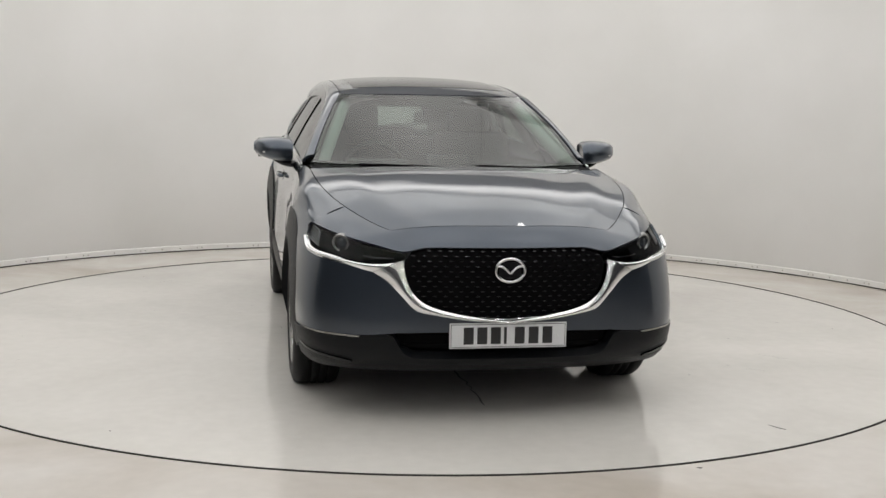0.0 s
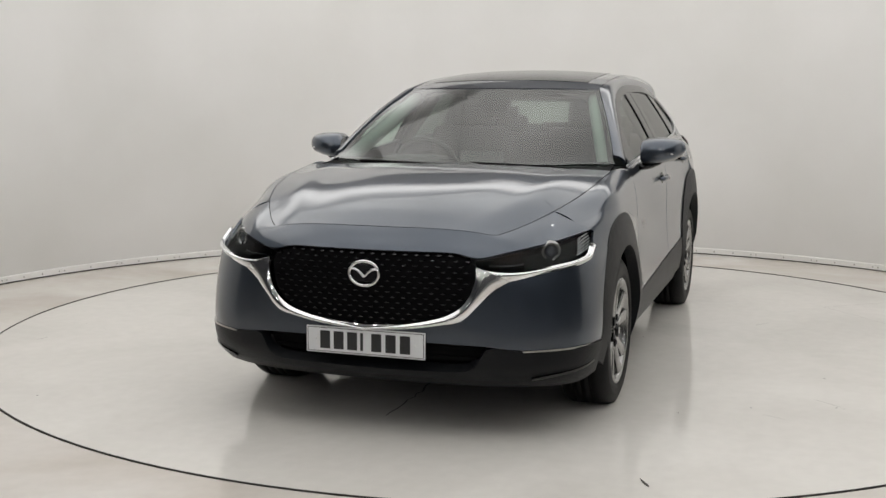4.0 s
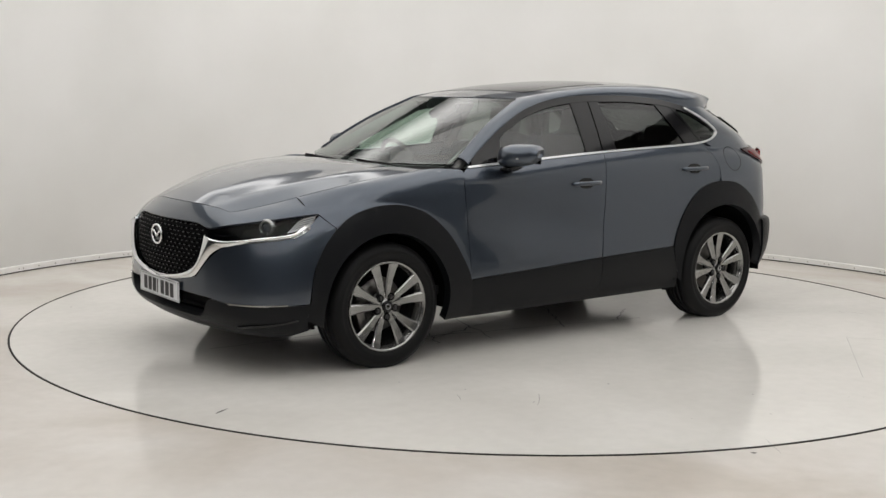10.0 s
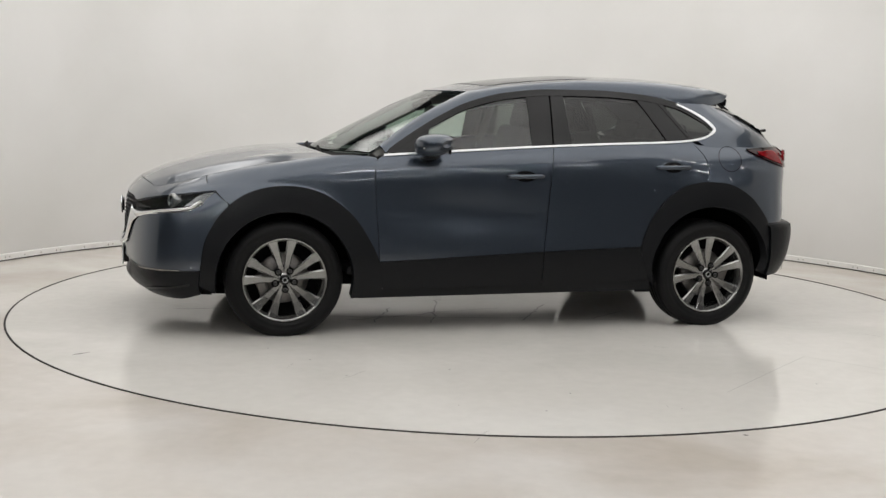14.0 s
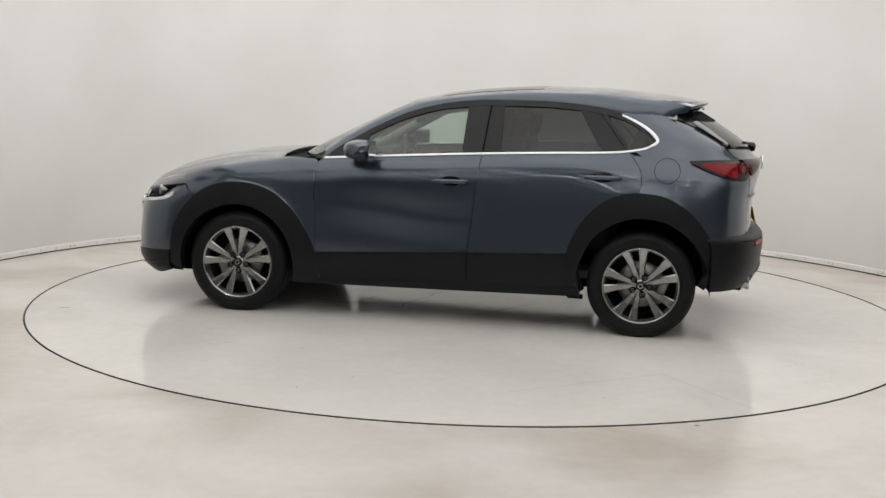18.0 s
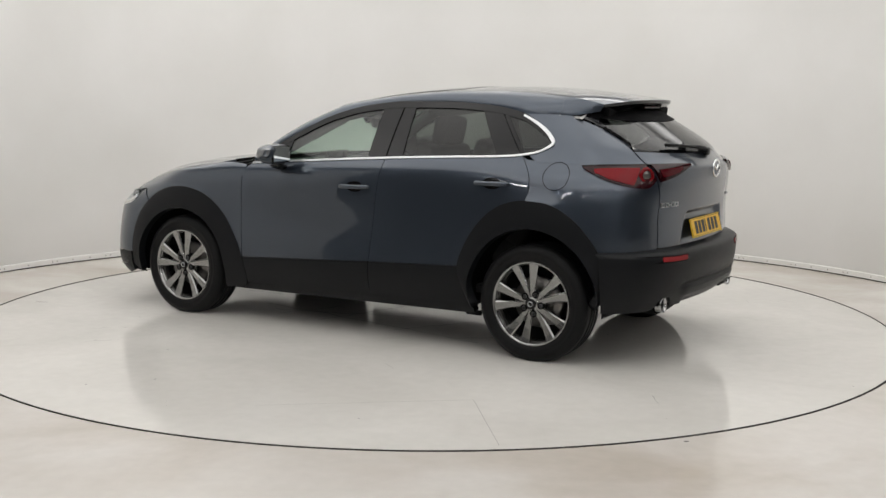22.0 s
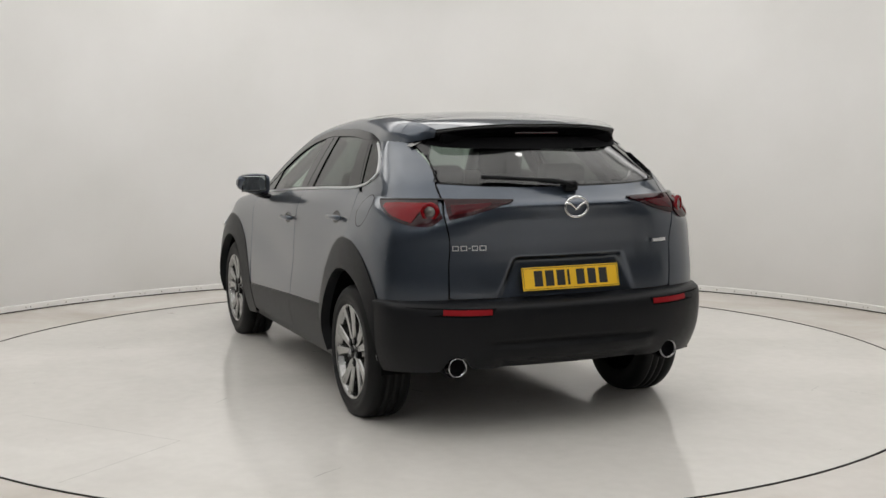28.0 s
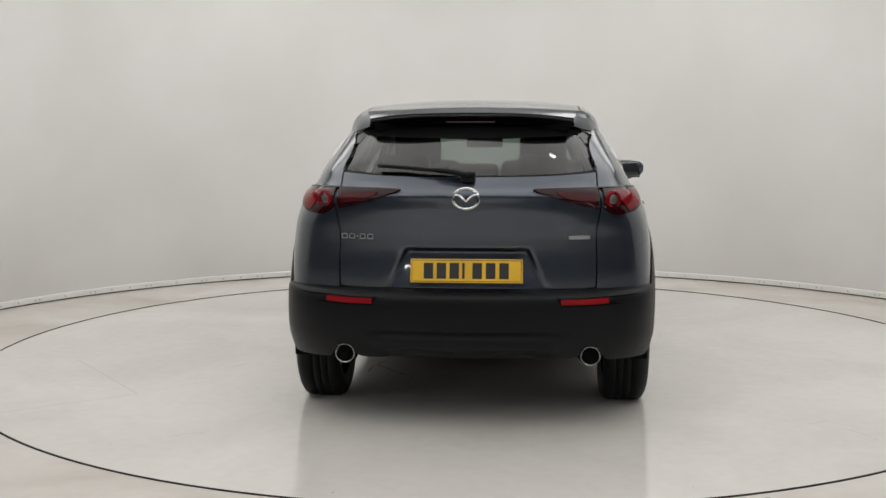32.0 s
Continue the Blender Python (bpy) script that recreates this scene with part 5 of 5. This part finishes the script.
# ---------------------------------------------------------------- the car: mirrors, handles, trim
def build_mirrors():
    for s in (1, -1):
        w = thing_part("door_mirror", pose(0, 0, 0), car)
        w["label"] = "body-coloured door mirror on a dark foot"
        # housing: sections across y, rounded
        v, f = [], []
        secs = [(0.838, 0.090, 0.056, 1.106, 0.470), (0.858, 0.116, 0.068, 1.110, 0.470), (0.910, 0.130, 0.070, 1.114, 0.466), (0.962, 0.128, 0.065, 1.118, 0.458), (1.008, 0.108, 0.054, 1.122, 0.446), (1.036, 0.078, 0.041, 1.125, 0.436), (1.050, 0.034, 0.022, 1.127, 0.428)]
        n = 20
        for (y, a, b, z, x) in secs:
            for q in range(n):
                t = 2 * math.pi * q / n
                c, d = math.cos(t), math.sin(t)
                px = a * (abs(c) ** 0.8) * (1 if c > 0 else -0.40) - 0.012 * d
                v.append((x + px, s * y, z + b * (abs(d) ** 0.70) * (0.95 if d > 0 else -1)))
        for i in range(len(secs) - 1):
            for q in range(n):
                k = (q + 1) % n
                g = (i * n + q, (i + 1) * n + q, (i + 1) * n + k, i * n + k)
                f.append(g if s < 0 else g[::-1])
        f.append(tuple(range(n)) if s > 0 else tuple(range(n))[::-1])
        f.append(tuple((len(secs) - 1) * n + q for q in range(n))[::-1 if s > 0 else 1])
        attach("housing", mesh_of("housing", v, f, M_PAINT), w)
        bm = box(0.006, 0.144, 0.092, 0.002)
        part("mirror_glass", bm, M_MIRROR, w, "mirror glass", m=pose(0.4005, s * 0.948, 1.118, 0, 0, s * -4))
        part("mirror_rim", box(0.012, 0.158, 0.106, 0.005), M_GLOSSBLACK, w, m=pose(0.408, s * 0.948, 1.118, 0, 0, s * -4))
        vv, ff = sweep(spline([(0.50, s * 0.825, 1.030), (0.495, s * 0.86, 1.032), (0.485, s * 0.90, 1.045), (0.475, s * 0.935, 1.062)], 8), [0.045, 0.046, 0.046, 0.046, 0.046, 0.045, 0.042, 0.035], 12, 0.42)
        attach("foot", mesh_of("foot", vv, ff, M_GLOSSBLACK), w)
        part("indicator", box(0.010, 0.10, 0.006, 0.002), M_SATIN, w, m=pose(0.550, s * 0.955, 1.098, 0, 0, s * -14))


def build_handles():
    for x, z in ((-0.100, 0.934), (-1.062, 0.998)):
        for s in (1, -1):
            w = thing_part("door_handle", pose(0, 0, 0), car)
            w["label"] = "body-coloured pull handle over a cup with painted shade"
            xs = np.linspace(x + 0.115, x - 0.115, 14)
            bow = 0.030 * np.sin(np.pi * np.linspace(0, 1, 14)) ** 0.45
            pts = [(a, s * (float(flank(a, z)) + 0.006 + b), z + 0.012 * (x - a)) for a, b in zip(xs, bow)]
            v, f = sweep(pts, [0.006] + [0.0105] * 12 + [0.006], 8, 1.25)
            attach("grip", mesh_of("grip", v, f, M_PAINT), w)
            # flush patch; gloss black stands in for shade inside the body-coloured cup
            g = coons([(x + 0.062, z - 0.012), (x + 0.03, z - 0.030), (x - 0.03, z - 0.030), (x - 0.062, z - 0.012)], [(x + 0.062, z + 0.012), (x + 0.03, z + 0.028), (x - 0.03, z + 0.028), (x - 0.062, z + 0.012)], [(x + 0.062, z - 0.012), (x + 0.062, z + 0.012)], [(x - 0.062, z - 0.012), (x - 0.062, z + 0.012)], 14, 8)
            panel("cup", on_side(g, 0.0015), M_GLOSSBLACK, w, "hand cup with its shade painted gloss black", depth=0.0, mirror=s < 0)


def build_trim():
    # fuel flap
    a = np.linspace(0, 2 * math.pi, 49)
    c = np.stack([-1.456 + 0.080 * np.cos(a), 1.053 + 0.078 * np.sin(a)], -1)
    d = np.stack([-1.456 + 0.0765 * np.cos(a), 1.053 + 0.0745 * np.sin(a)], -1)
    xz = np.stack([c, d])
    p = np.stack([xz[..., 0], flank(xz[..., 0], xz[..., 1]) + 0.0015, xz[..., 1]], -1)
    panel("fuel_flap_gap", p, M_DARK, car, "round gap of the fuel flap", depth=0.0, flip=True)
    # front wipers in the scuttle
    for y0, y1 in ((0.10, -0.52), (0.60, 0.02)):
        w = thing_part("windscreen_wiper", pose(0, 0, 0), car)
        pts = [(1.080, y0, 1.040), (1.070, (y0 + y1) / 2, 1.052), (1.02, y1, 1.056)]
        v, f = sweep(spline(pts, 12), 0.010, 6)
        attach("blade", mesh_of("blade", v, f, M_DARK), w)
    # rubber strips in the roof joints
    for s in (1, -1):
        pts = [(x, s * 0.544, float(roof_z(x)) - 0.035) for x in np.linspace(0.13, -1.37, 24)]
        v, f = sweep(pts, 0.004, 6)
        attach("roof_joint", mesh_of("roof_joint", v, f, M_DARK), car)
    # rear mud guard and bracket below
    for s in (1, -1):
        part("jacking_flange", box(0.10, 0.02, 0.03, 0.004), M_DARK, car, m=pose(-0.92, s * 0.80, 0.225))


def build_cabin():
    part("cabin_floor", box(2.6, 1.5, 0.05, 0.01), M_DASH, car, m=pose(-0.35, 0, 0.36))
    # dashboard
    v = np.linspace(-1, 1, 25)
    prof = [(0.98, 1.035), (0.80, 1.035), (0.66, 1.030), (0.58, 1.005), (0.56, 0.95), (0.60, 0.80), (0.62, 0.60)]
    g = np.array([[(x - 0.10 * t * t, 0.76 * t, z) for t in v] for x, z in prof])
    panel("dashboard", g, M_DASH, car, depth=0.0)
    part("driver_binnacle", box(0.16, 0.34, 0.07, 0.03), M_DASH, car, m=pose(0.60, -0.37, 1.035))
    part("display_screen", box(0.02, 0.24, 0.09, 0.01), M_GLOSSBLACK, car, m=pose(0.66, 0.02, 1.055, 0, -10))
    # steering wheel, on the car's right
    w = thing_part("steering_wheel", pose(0.40, -0.37, 0.985, 0, -66, 0), car)
    v, f = [], []
    for i in range(36):
        a = 2 * math.pi * i / 36
        for q in range(8):
            b = 2 * math.pi * q / 8
            r = 0.180 + 0.015 * math.cos(b)
            v.append((r * math.cos(a), r * math.sin(a), 0.015 * math.sin(b)))
    for i in range(36):
        for q in range(8):
            j, k = (i + 1) % 36, (q + 1) % 8
            f.append((i * 8 + q, j * 8 + q, j * 8 + k, i * 8 + k))
    attach("wheel_rim", mesh_of("wheel_rim", v, f, M_DASH), w)
    part("boss", box(0.12, 0.13, 0.05, 0.02), M_DASH, w)
    for a in (90, -90, 180):
        part("wheel_spoke", box(0.12, 0.03, 0.02, 0.006), M_DASH, w, m=pose(0, 0, 0, 0, 0, a) @ pose(0.11, 0, 0))
    # front seats
    for y in (0.37, -0.37):
        s = thing_part("front_seat", pose(-0.16, y, 0), car)
        s["label"] = "black cloth front seat with headrest"
        part("cushion", box(0.52, 0.50, 0.16, 0.05, 3), M_CLOTH, s, smooth=True, m=pose(0.12, 0, 0.58, 0, -6))
        part("backrest", box(0.14, 0.50, 0.62, 0.055, 3), M_CLOTH, s, smooth=True, m=pose(-0.20, 0, 0.90, 0, -18))
        part("headrest", box(0.10, 0.27, 0.18, 0.04, 3), M_CLOTH, s, smooth=True, m=pose(-0.325, 0, 1.275, 0, -12))
        for d in (-0.06, 0.06):
            part("headrest_post", box(0.012, 0.012, 0.10, 0.003), M_SATIN, s, m=pose(-0.30, d, 1.18, 0, -16))
    b = thing_part("rear_seat", pose(0, 0, 0), car)
    part("cushion", box(0.50, 1.28, 0.16, 0.05, 3), M_CLOTH, b, smooth=True, m=pose(-0.86, 0, 0.60, 0, -6))
    part("backrest", box(0.14, 1.28, 0.56, 0.05, 3), M_CLOTH, b, smooth=True, m=pose(-1.17, 0, 0.87, 0, -20))
    for y in (-0.36, 0.0, 0.36):
        part("headrest", box(0.10, 0.26, 0.15 if y else 0.11, 0.04, 3), M_CLOTH, b, smooth=True, m=pose(-1.275, y, 1.185 if y else 1.155, 0, -14))
    part("parcel_shelf", box(0.55, 1.05, 0.02, 0.005), M_DASH, car, m=pose(-1.60, 0, 1.045))
    # headliner under the roof
    v = np.linspace(-1, 1, 15)
    xs = np.linspace(0.20, -1.50, 20)
    g = np.array([[(x, 0.605 * t, float(roof_z(x)) - 0.036 - 0.105 * abs(t) ** 3) for t in v] for x in xs])
    panel("headliner", g, M_LINER, car, depth=0.0, flip=True)
    m = thing_part("cabin_mirror", pose(0.28, 0, 1.300), car)
    part("mirror_case", box(0.03, 0.24, 0.065, 0.012), M_DASH, m)
    part("sensor_case", box(0.10, 0.16, 0.05, 0.015), M_DARK, m, m=pose(0.06, 0, 0.040, 0, 30))
    # inner pillars
    for s in (1, -1):
        for a, b in (((0.80, 0.705, 1.03), (0.17, 0.520, 1.375)), ((-0.28, 0.775, 1.08), (-0.34, 0.575, 1.39)), ((-1.20, 0.75, 1.10), (-1.05, 0.575, 1.35))):
            v, f = sweep([(a[0], s * a[1], a[2]), (b[0], s * b[1], b[2])], 0.040 if a[0] > 0.5 else 0.026, 8)
            attach("inner_pillar", mesh_of("inner_pillar", v, f, M_LINER if a[0] > 0.5 else M_DASH), car)


build_mirrors()
build_handles()
build_trim()
build_cabin()


# ---------------------------------------------------------------- the studio
def build_room():
    # wall: a round back with straight sides, open towards the dim hall behind the camera
    cx, cy = WALL_C
    R, H, BACK = WALL_R, 2.95, -1.9
    line = [(cx + R, BACK)] + [(cx + R * math.cos(a), cy + R * math.sin(a)) for a in np.linspace(0, math.pi, 97)] + [(cx - R, BACK)]
    verts, faces = [], []
    for d in (0.0, 0.12):
        for i, (x, y) in enumerate(line):
            s = Vector((x - cx, max(y - cy, 0))).normalized() * d
            verts += [(x + s.x, y + s.y, 0.0), (x + s.x, y + s.y, H)]
    k = len(line)
    o = 2 * k
    for i in range(k - 1):
        faces.append((2 * i, 2 * i + 1, 2 * i + 3, 2 * i + 2))
        faces.append((o + 2 * i, o + 2 * i + 2, o + 2 * i + 3, o + 2 * i + 1))
        faces.append((2 * i + 1, o + 2 * i + 1, o + 2 * i + 3, 2 * i + 3))
    faces += [(0, o, o + 1, 1), (o - 2, o - 1, 2 * o - 1, 2 * o - 2)]
    tagged(new("wall_curved", mesh_of("wall_curved", verts, faces, M_WALL)), "white painted curved studio wall", "wall", kind="structure")
    # the dim hall round it
    X, Y0, Y1, HH = 14.0, -26.0, 5.2, 6.4
    for name, sx, sy, x, y in (("wall_south", 2 * X + 0.3, 0.15, 0, Y0 - 0.075), ("wall_north", 2 * X + 0.3, 0.15, 0, Y1 + 0.075), ("wall_west", 0.15, Y1 - Y0, -X - 0.075, (Y0 + Y1) / 2), ("wall_east", 0.15, Y1 - Y0, X + 0.075, (Y0 + Y1) / 2)):
        ob = part(name, box(sx, sy, HH), M_HALL, None, m=pose(x, y, HH / 2))
        tagged(ob, "dim grey wall of the hall around the studio", "wall", kind="structure")
    ob = part("ceiling", box(2 * X + 0.3, Y1 - Y0 + 0.3, 0.1), M_CEIL, None, m=pose(0, (Y0 + Y1) / 2, HH + 0.05))
    tagged(ob, "dark hall ceiling above the lamps", "ceiling", kind="structure")
    # floor with a round hole for the turntable
    n = 128
    verts, faces = [], []
    for i in range(n):
        a = 2 * math.pi * i / n
        verts.append((RING * math.cos(a), RING * math.sin(a), 0))
        t = 5.2 / max(abs(math.cos(a)), abs(math.sin(a)))
        verts.append((t * math.cos(a), t * math.sin(a) , 0))
        verts.append((RING * math.cos(a), RING * math.sin(a), -0.06))
    for i in range(n):
        j = (i + 1) % n
        faces.append((3 * i, 3 * i + 1, 3 * j + 1, 3 * j))
        faces.append((3 * i + 2, 3 * i, 3 * j, 3 * j + 2))
    k = len(verts)
    verts += [(5.2, -5.2, 0), (-5.2, -5.2, 0), (-14.1, -5.2, 0), (14.1, -5.2, 0), (14.1, 5.2, 0), (5.2, 5.2, 0), (-5.2, 5.2, 0), (-14.1, 5.2, 0)]
    faces += [(k, k + 3, k + 4, k + 5), (k + 1, k + 6, k + 7, k + 2)]
    tagged(new("floor", mesh_of("floor", verts, faces, M_FLOOR, False)), "pale glossy resin floor with faint stains", "floor", kind="structure")
    # unseen hall floor, kept dark so the car's lower paint reflects less
    ob = part("hall_floor", box(28.2, 20.9, 0.1), M_CONCRETE, None, m=pose(0, -15.65, -0.05))
    tagged(ob, "unseen hall floor, assumed dull grey concrete for darker reflections", "floor", kind="structure")
    # pit under the turntable
    bm = bmesh.new()
    bmesh.ops.create_circle(bm, cap_ends=True, radius=RING + 0.05, segments=96)
    ob = part("floor_pit", bm, M_GAP, None)
    ob.matrix_basis = pose(0, 0, -0.058)
    tagged(ob, "dark pit under the turntable", "pit", kind="structure")


def flat_strip(line, width, z):
    """A thin flat strip along a line on the floor."""
    p = np.array(line, float)
    d = np.gradient(p, axis=0)
    d /= np.maximum(np.linalg.norm(d, axis=1, keepdims=True), 1e-9)
    w = np.asarray(width if np.ndim(width) else [width] * len(p))[:, None] / 2
    nn = np.stack([-d[:, 1], d[:, 0]], -1) * w
    a, b = p + nn, p - nn
    k = len(p)
    v = [(q[0], q[1], z) for q in a] + [(q[0], q[1], z) for q in b]
    return v, [(k + i, k + i + 1, i + 1, i) for i in range(k - 1)]


def build_turntable():
    t = thing("turntable", "round pale resin turntable set flush in the floor", "turntable")
    n = 160
    r = RING - 0.008
    verts, faces = lathe([(0.0001, 0.0), (r - 0.003, 0.0), (r, -0.003), (r, -0.04)], n)
    attach("disc", mesh_of("disc", verts, faces, M_DISCFLOOR, False), t)
    verts, faces = lathe([(r - 0.005, 0.0004), (r - 0.004, 0.0042), (r, 0.0048), (r + 0.003, 0.003), (r + 0.003, -0.004)], n)
    attach("edge_ring", mesh_of("edge_ring", verts, faces, M_GAP), t, "thin dark metal edge ring")
    rnd = random.Random(7)
    off = np.array([-CENTRE[0], -CENTRE[1]])
    # dark scuff
    v, f = flat_strip(spline(np.array([(2.390, 1.150), (2.432, 1.172), (2.474, 1.196)]) + off, 8), [0.003, 0.006, 0.009, 0.011, 0.013, 0.013, 0.010, 0.004], 0.0012)
    attach("scuff_mark", mesh_of("scuff_mark", v, f, M_SCUFF, False), t, "short dark rubber scuff")
    # hairline cracks under the sills
    for a, b, wob in (((1.93, -0.02), (1.20, -0.03), 0.012), ((1.05, 0.30), (-0.85, 0.62), 0.03), ((0.9, 0.45), (-0.2, 0.15), 0.03), ((0.4, 0.62), (0.15, -0.2), 0.04), ((-0.2, 0.60), (-0.55, 0.05), 0.03), ((0.75, 0.55), (0.55, 0.1), 0.03), ((-0.62, 0.62), (-1.0, 0.35), 0.02)):
        m = 14
        pts = [(a[0] + (b[0] - a[0]) * i / (m - 1) + rnd.uniform(-wob, wob) * 0.5, a[1] + (b[1] - a[1]) * i / (m - 1) + rnd.uniform(-wob, wob)) for i in range(m)]
        v, f = flat_strip(np.array(pts) + off, [rnd.uniform(0.004, 0.012) for _ in pts], 0.0008)
        attach("crack", mesh_of("crack", v, f, M_CRACK, False), t, "hairline crack in the resin")
    for a, b in (((-1.477, 1.773), (-1.936, 2.352)), ((-1.477, 1.773), (-0.642, 2.431))):
        v, f = flat_strip(np.linspace(a, b, 6) + off, 0.004, 0.0007)
        attach("seam", mesh_of("seam", v, f, M_SEAM, False), t, "faint joint in the resin")
    # small specks and drag marks
    for i in range(46):
        a, q = rnd.uniform(0, 6.283), RING * math.sqrt(rnd.uniform(0.05, 0.97))
        x, y, d = q * math.cos(a), q * math.sin(a), rnd.uniform(0, 3.14)
        if i % 4 == 0:
            L = rnd.uniform(0.06, 0.22)
            pts = spline([(x, y), (x + L * 0.5 * math.cos(d), y + L * 0.5 * math.sin(d) + rnd.uniform(-0.01, 0.01)), (x + L * math.cos(d), y + L * math.sin(d))], 8)
            v, f = flat_strip(pts, [0.0008, 0.0016, 0.002, 0.002, 0.002, 0.0018, 0.0014, 0.0008], 0.0008)
            attach("drag_mark", mesh_of("drag_mark", v, f, M_CRACK, False), t)
        else:
            L = rnd.uniform(0.003, 0.008)
            v = [(x + L * rnd.uniform(0.5, 1) * math.cos(b), y + L * rnd.uniform(0.5, 1) * math.sin(b), 0.0009) for b in np.linspace(0, 5.4, 7)]
            attach("speck", mesh_of("speck", v, [tuple(range(7))], M_CRACK, False), t)
    return t


build_room()
turntable = build_turntable()


def build_skirting():
    cx, cy = WALL_C
    R = WALL_R
    n = 24
    # boards, each bent to the wall, with its screws
    for i in range(n):
        a0, a1 = math.pi * i / n, math.pi * (i + 1) / n - 0.0006
        t = thing("skirting_board", "white skirting board screwed along the foot of the curved wall", "skirting", group="skirting boards")
        v, f = [], []
        prof = [(R - 0.016, 0.009), (R - 0.016, 0.048), (R - 0.013, 0.053), (R - 0.001, 0.055)]
        m = 7
        for q in range(m):
            a = a0 + (a1 - a0) * q / (m - 1)
            v += [(cx + r * math.cos(a), cy + r * math.sin(a), z) for r, z in prof]
        for q in range(m - 1):
            for w in range(3):
                f.append((q * 4 + w, q * 4 + w + 1, (q + 1) * 4 + w + 1, (q + 1) * 4 + w))
        attach("board", mesh_of("board", v, [g[::-1] for g in f], M_SKIRT, False), t)
        v, f = [], []
        for q in range(m):
            a = a0 + (a1 - a0) * q / (m - 1)
            v += [(cx + r * math.cos(a), cy + r * math.sin(a), z) for r, z in ((R - 0.013, 0.0005), (R - 0.013, 0.0095))]
        attach("joint", mesh_of("joint", v, [(2 * q + 2, 2 * q + 3, 2 * q + 1, 2 * q) for q in range(m - 1)], M_GAP, False), t, "dark joint at the floor")
        for fr in ((0.04, 0.5, 0.96) if i % 2 else (0.04, 0.34, 0.66, 0.96)):
            a = a0 + (a1 - a0) * fr
            sv, sf = lathe([(0.0, 0.002), (0.0045, 0.0015), (0.006, 0.0)], 10)
            mm = Matrix.Translation((cx + (R - 0.016) * math.cos(a), cy + (R - 0.016) * math.sin(a), 0.028)) @ Vector((-math.cos(a), -math.sin(a), 0)).to_track_quat("Z", "Y").to_matrix().to_4x4()
            attach("screw", mesh_of("screw", sv, sf, M_SCREW), t, m=mm)
    for s in (1, -1):
        t = thing("skirting_board", "white skirting board along the straight studio wall", "skirting", group="skirting boards")
        part("board", box(0.016, 1.57, 0.052, 0.003), M_SKIRT, t, m=pose(cx + s * (R - 0.008), cy - 0.79, 0.029))
    # floor stain
    sv = [(1.095 + 0.012 * math.cos(a) * (1 + 0.3 * math.sin(3 * a)), -2.899 + 0.009 * math.sin(a), 0.001) for a in np.linspace(0, 6.0, 12)]
    tagged(new("floor_spot", mesh_of("floor_spot", sv, [tuple(range(12))], M_SCUFF, False)), "small dark spot on the resin floor", "stain")


build_skirting()


def build_lamps():
    # unseen soft lit panels over the turntable; the y=-4.6 row brightens the front floor
    for x in (-3.4, -1.7, 0.0, 1.7, 3.4):
        for y in (-4.6, -2.8, -1.0, 0.8):
            t = thing("light_panel", "unseen lit diffuser panel, added to light the turntable and floor", "ceiling light", pose(x, y, 3.70), "light panels")
            part("diffuser", box(1.69, 1.79, 0.02, 0.004), M_PANEL, t, "lit diffuser sheet", m=pose(0, 0, -0.02))
            part("casing", box(1.66, 1.76, 0.05, 0.006), M_FRAME, t, m=pose(0, 0, 0.018))
            for sx in (-0.6, 0.6):
                part("hanger", box(0.01, 0.01, 2.66), M_SCREW, t, m=pose(sx, 0, 1.37))
    # unseen back row, added to light the wall top; brightest along its middle
    for x in (-3.4, -1.7, 0.0, 1.7, 3.4):
        t = thing("light_panel", "unseen lit diffuser panel, added to light the curved wall", "ceiling light", pose(x, 2.70, 3.70), "light panels")
        part("diffuser", box(1.69, 1.99, 0.02, 0.004), M_STRIP, t, "lit diffuser sheet", m=pose(0, 0, -0.02))
        part("casing", box(1.66, 1.96, 0.05, 0.006), M_FRAME, t, m=pose(0, 0, 0.018))
        for sx in (-0.6, 0.6):
            part("hanger", box(0.01, 0.01, 2.66), M_SCREW, t, m=pose(sx, 0, 1.37))
    for x, y in ((1.05, -0.35),):
        t = thing("spot_lamp", "small round lit spot lamp under the light panels", "ceiling light", pose(x, y, 3.655), "spot lamps")
        v, f = lathe([(0.0, -0.004), (0.050, -0.003), (0.058, 0.0)], 28)
        attach("lens", mesh_of("lens", v, f, M_SPOT), t, "lit round lens")
        v, f = lathe([(0.058, -0.004), (0.066, -0.004), (0.066, 0.006), (0.0, 0.006)], 28)
        attach("bezel", mesh_of("bezel", v, f, M_FRAME), t)
    # rows of tube battens on the ceiling of the hall behind the camera
    for x in (-10.5, -7.5, -4.5, -1.5, 1.5, 4.5, 7.5, 10.5):
        for y in (-24.0, -20.5, -17.0, -13.5, -10.0, -6.5):
            t = thing("batten_light", "lit white tube batten on the hall ceiling", "ceiling light", pose(x, y, 6.33), "ceiling battens")
            part("housing", box(1.25, 0.09, 0.05, 0.008), M_FRAME, t, m=pose(0, 0, 0.035))
            part("tube", box(1.2, 0.05, 0.03, 0.01), M_LAMP, t, "lit white tube", m=pose(0, 0, -0.005))


build_lamps()


# ---------------------------------------------------------------- motion
def motions():
    spins = [(t, math.radians(a)) for t, a in TURN]
    walk(turntable, [(t, Matrix.Rotation(a, 4, "Z")) for t, a in spins])
    walk(car, [(t, Matrix.Rotation(a, 4, "Z") @ Matrix.Translation((-CENTRE[0], -CENTRE[1], 0))) for t, a in spins])


motions()
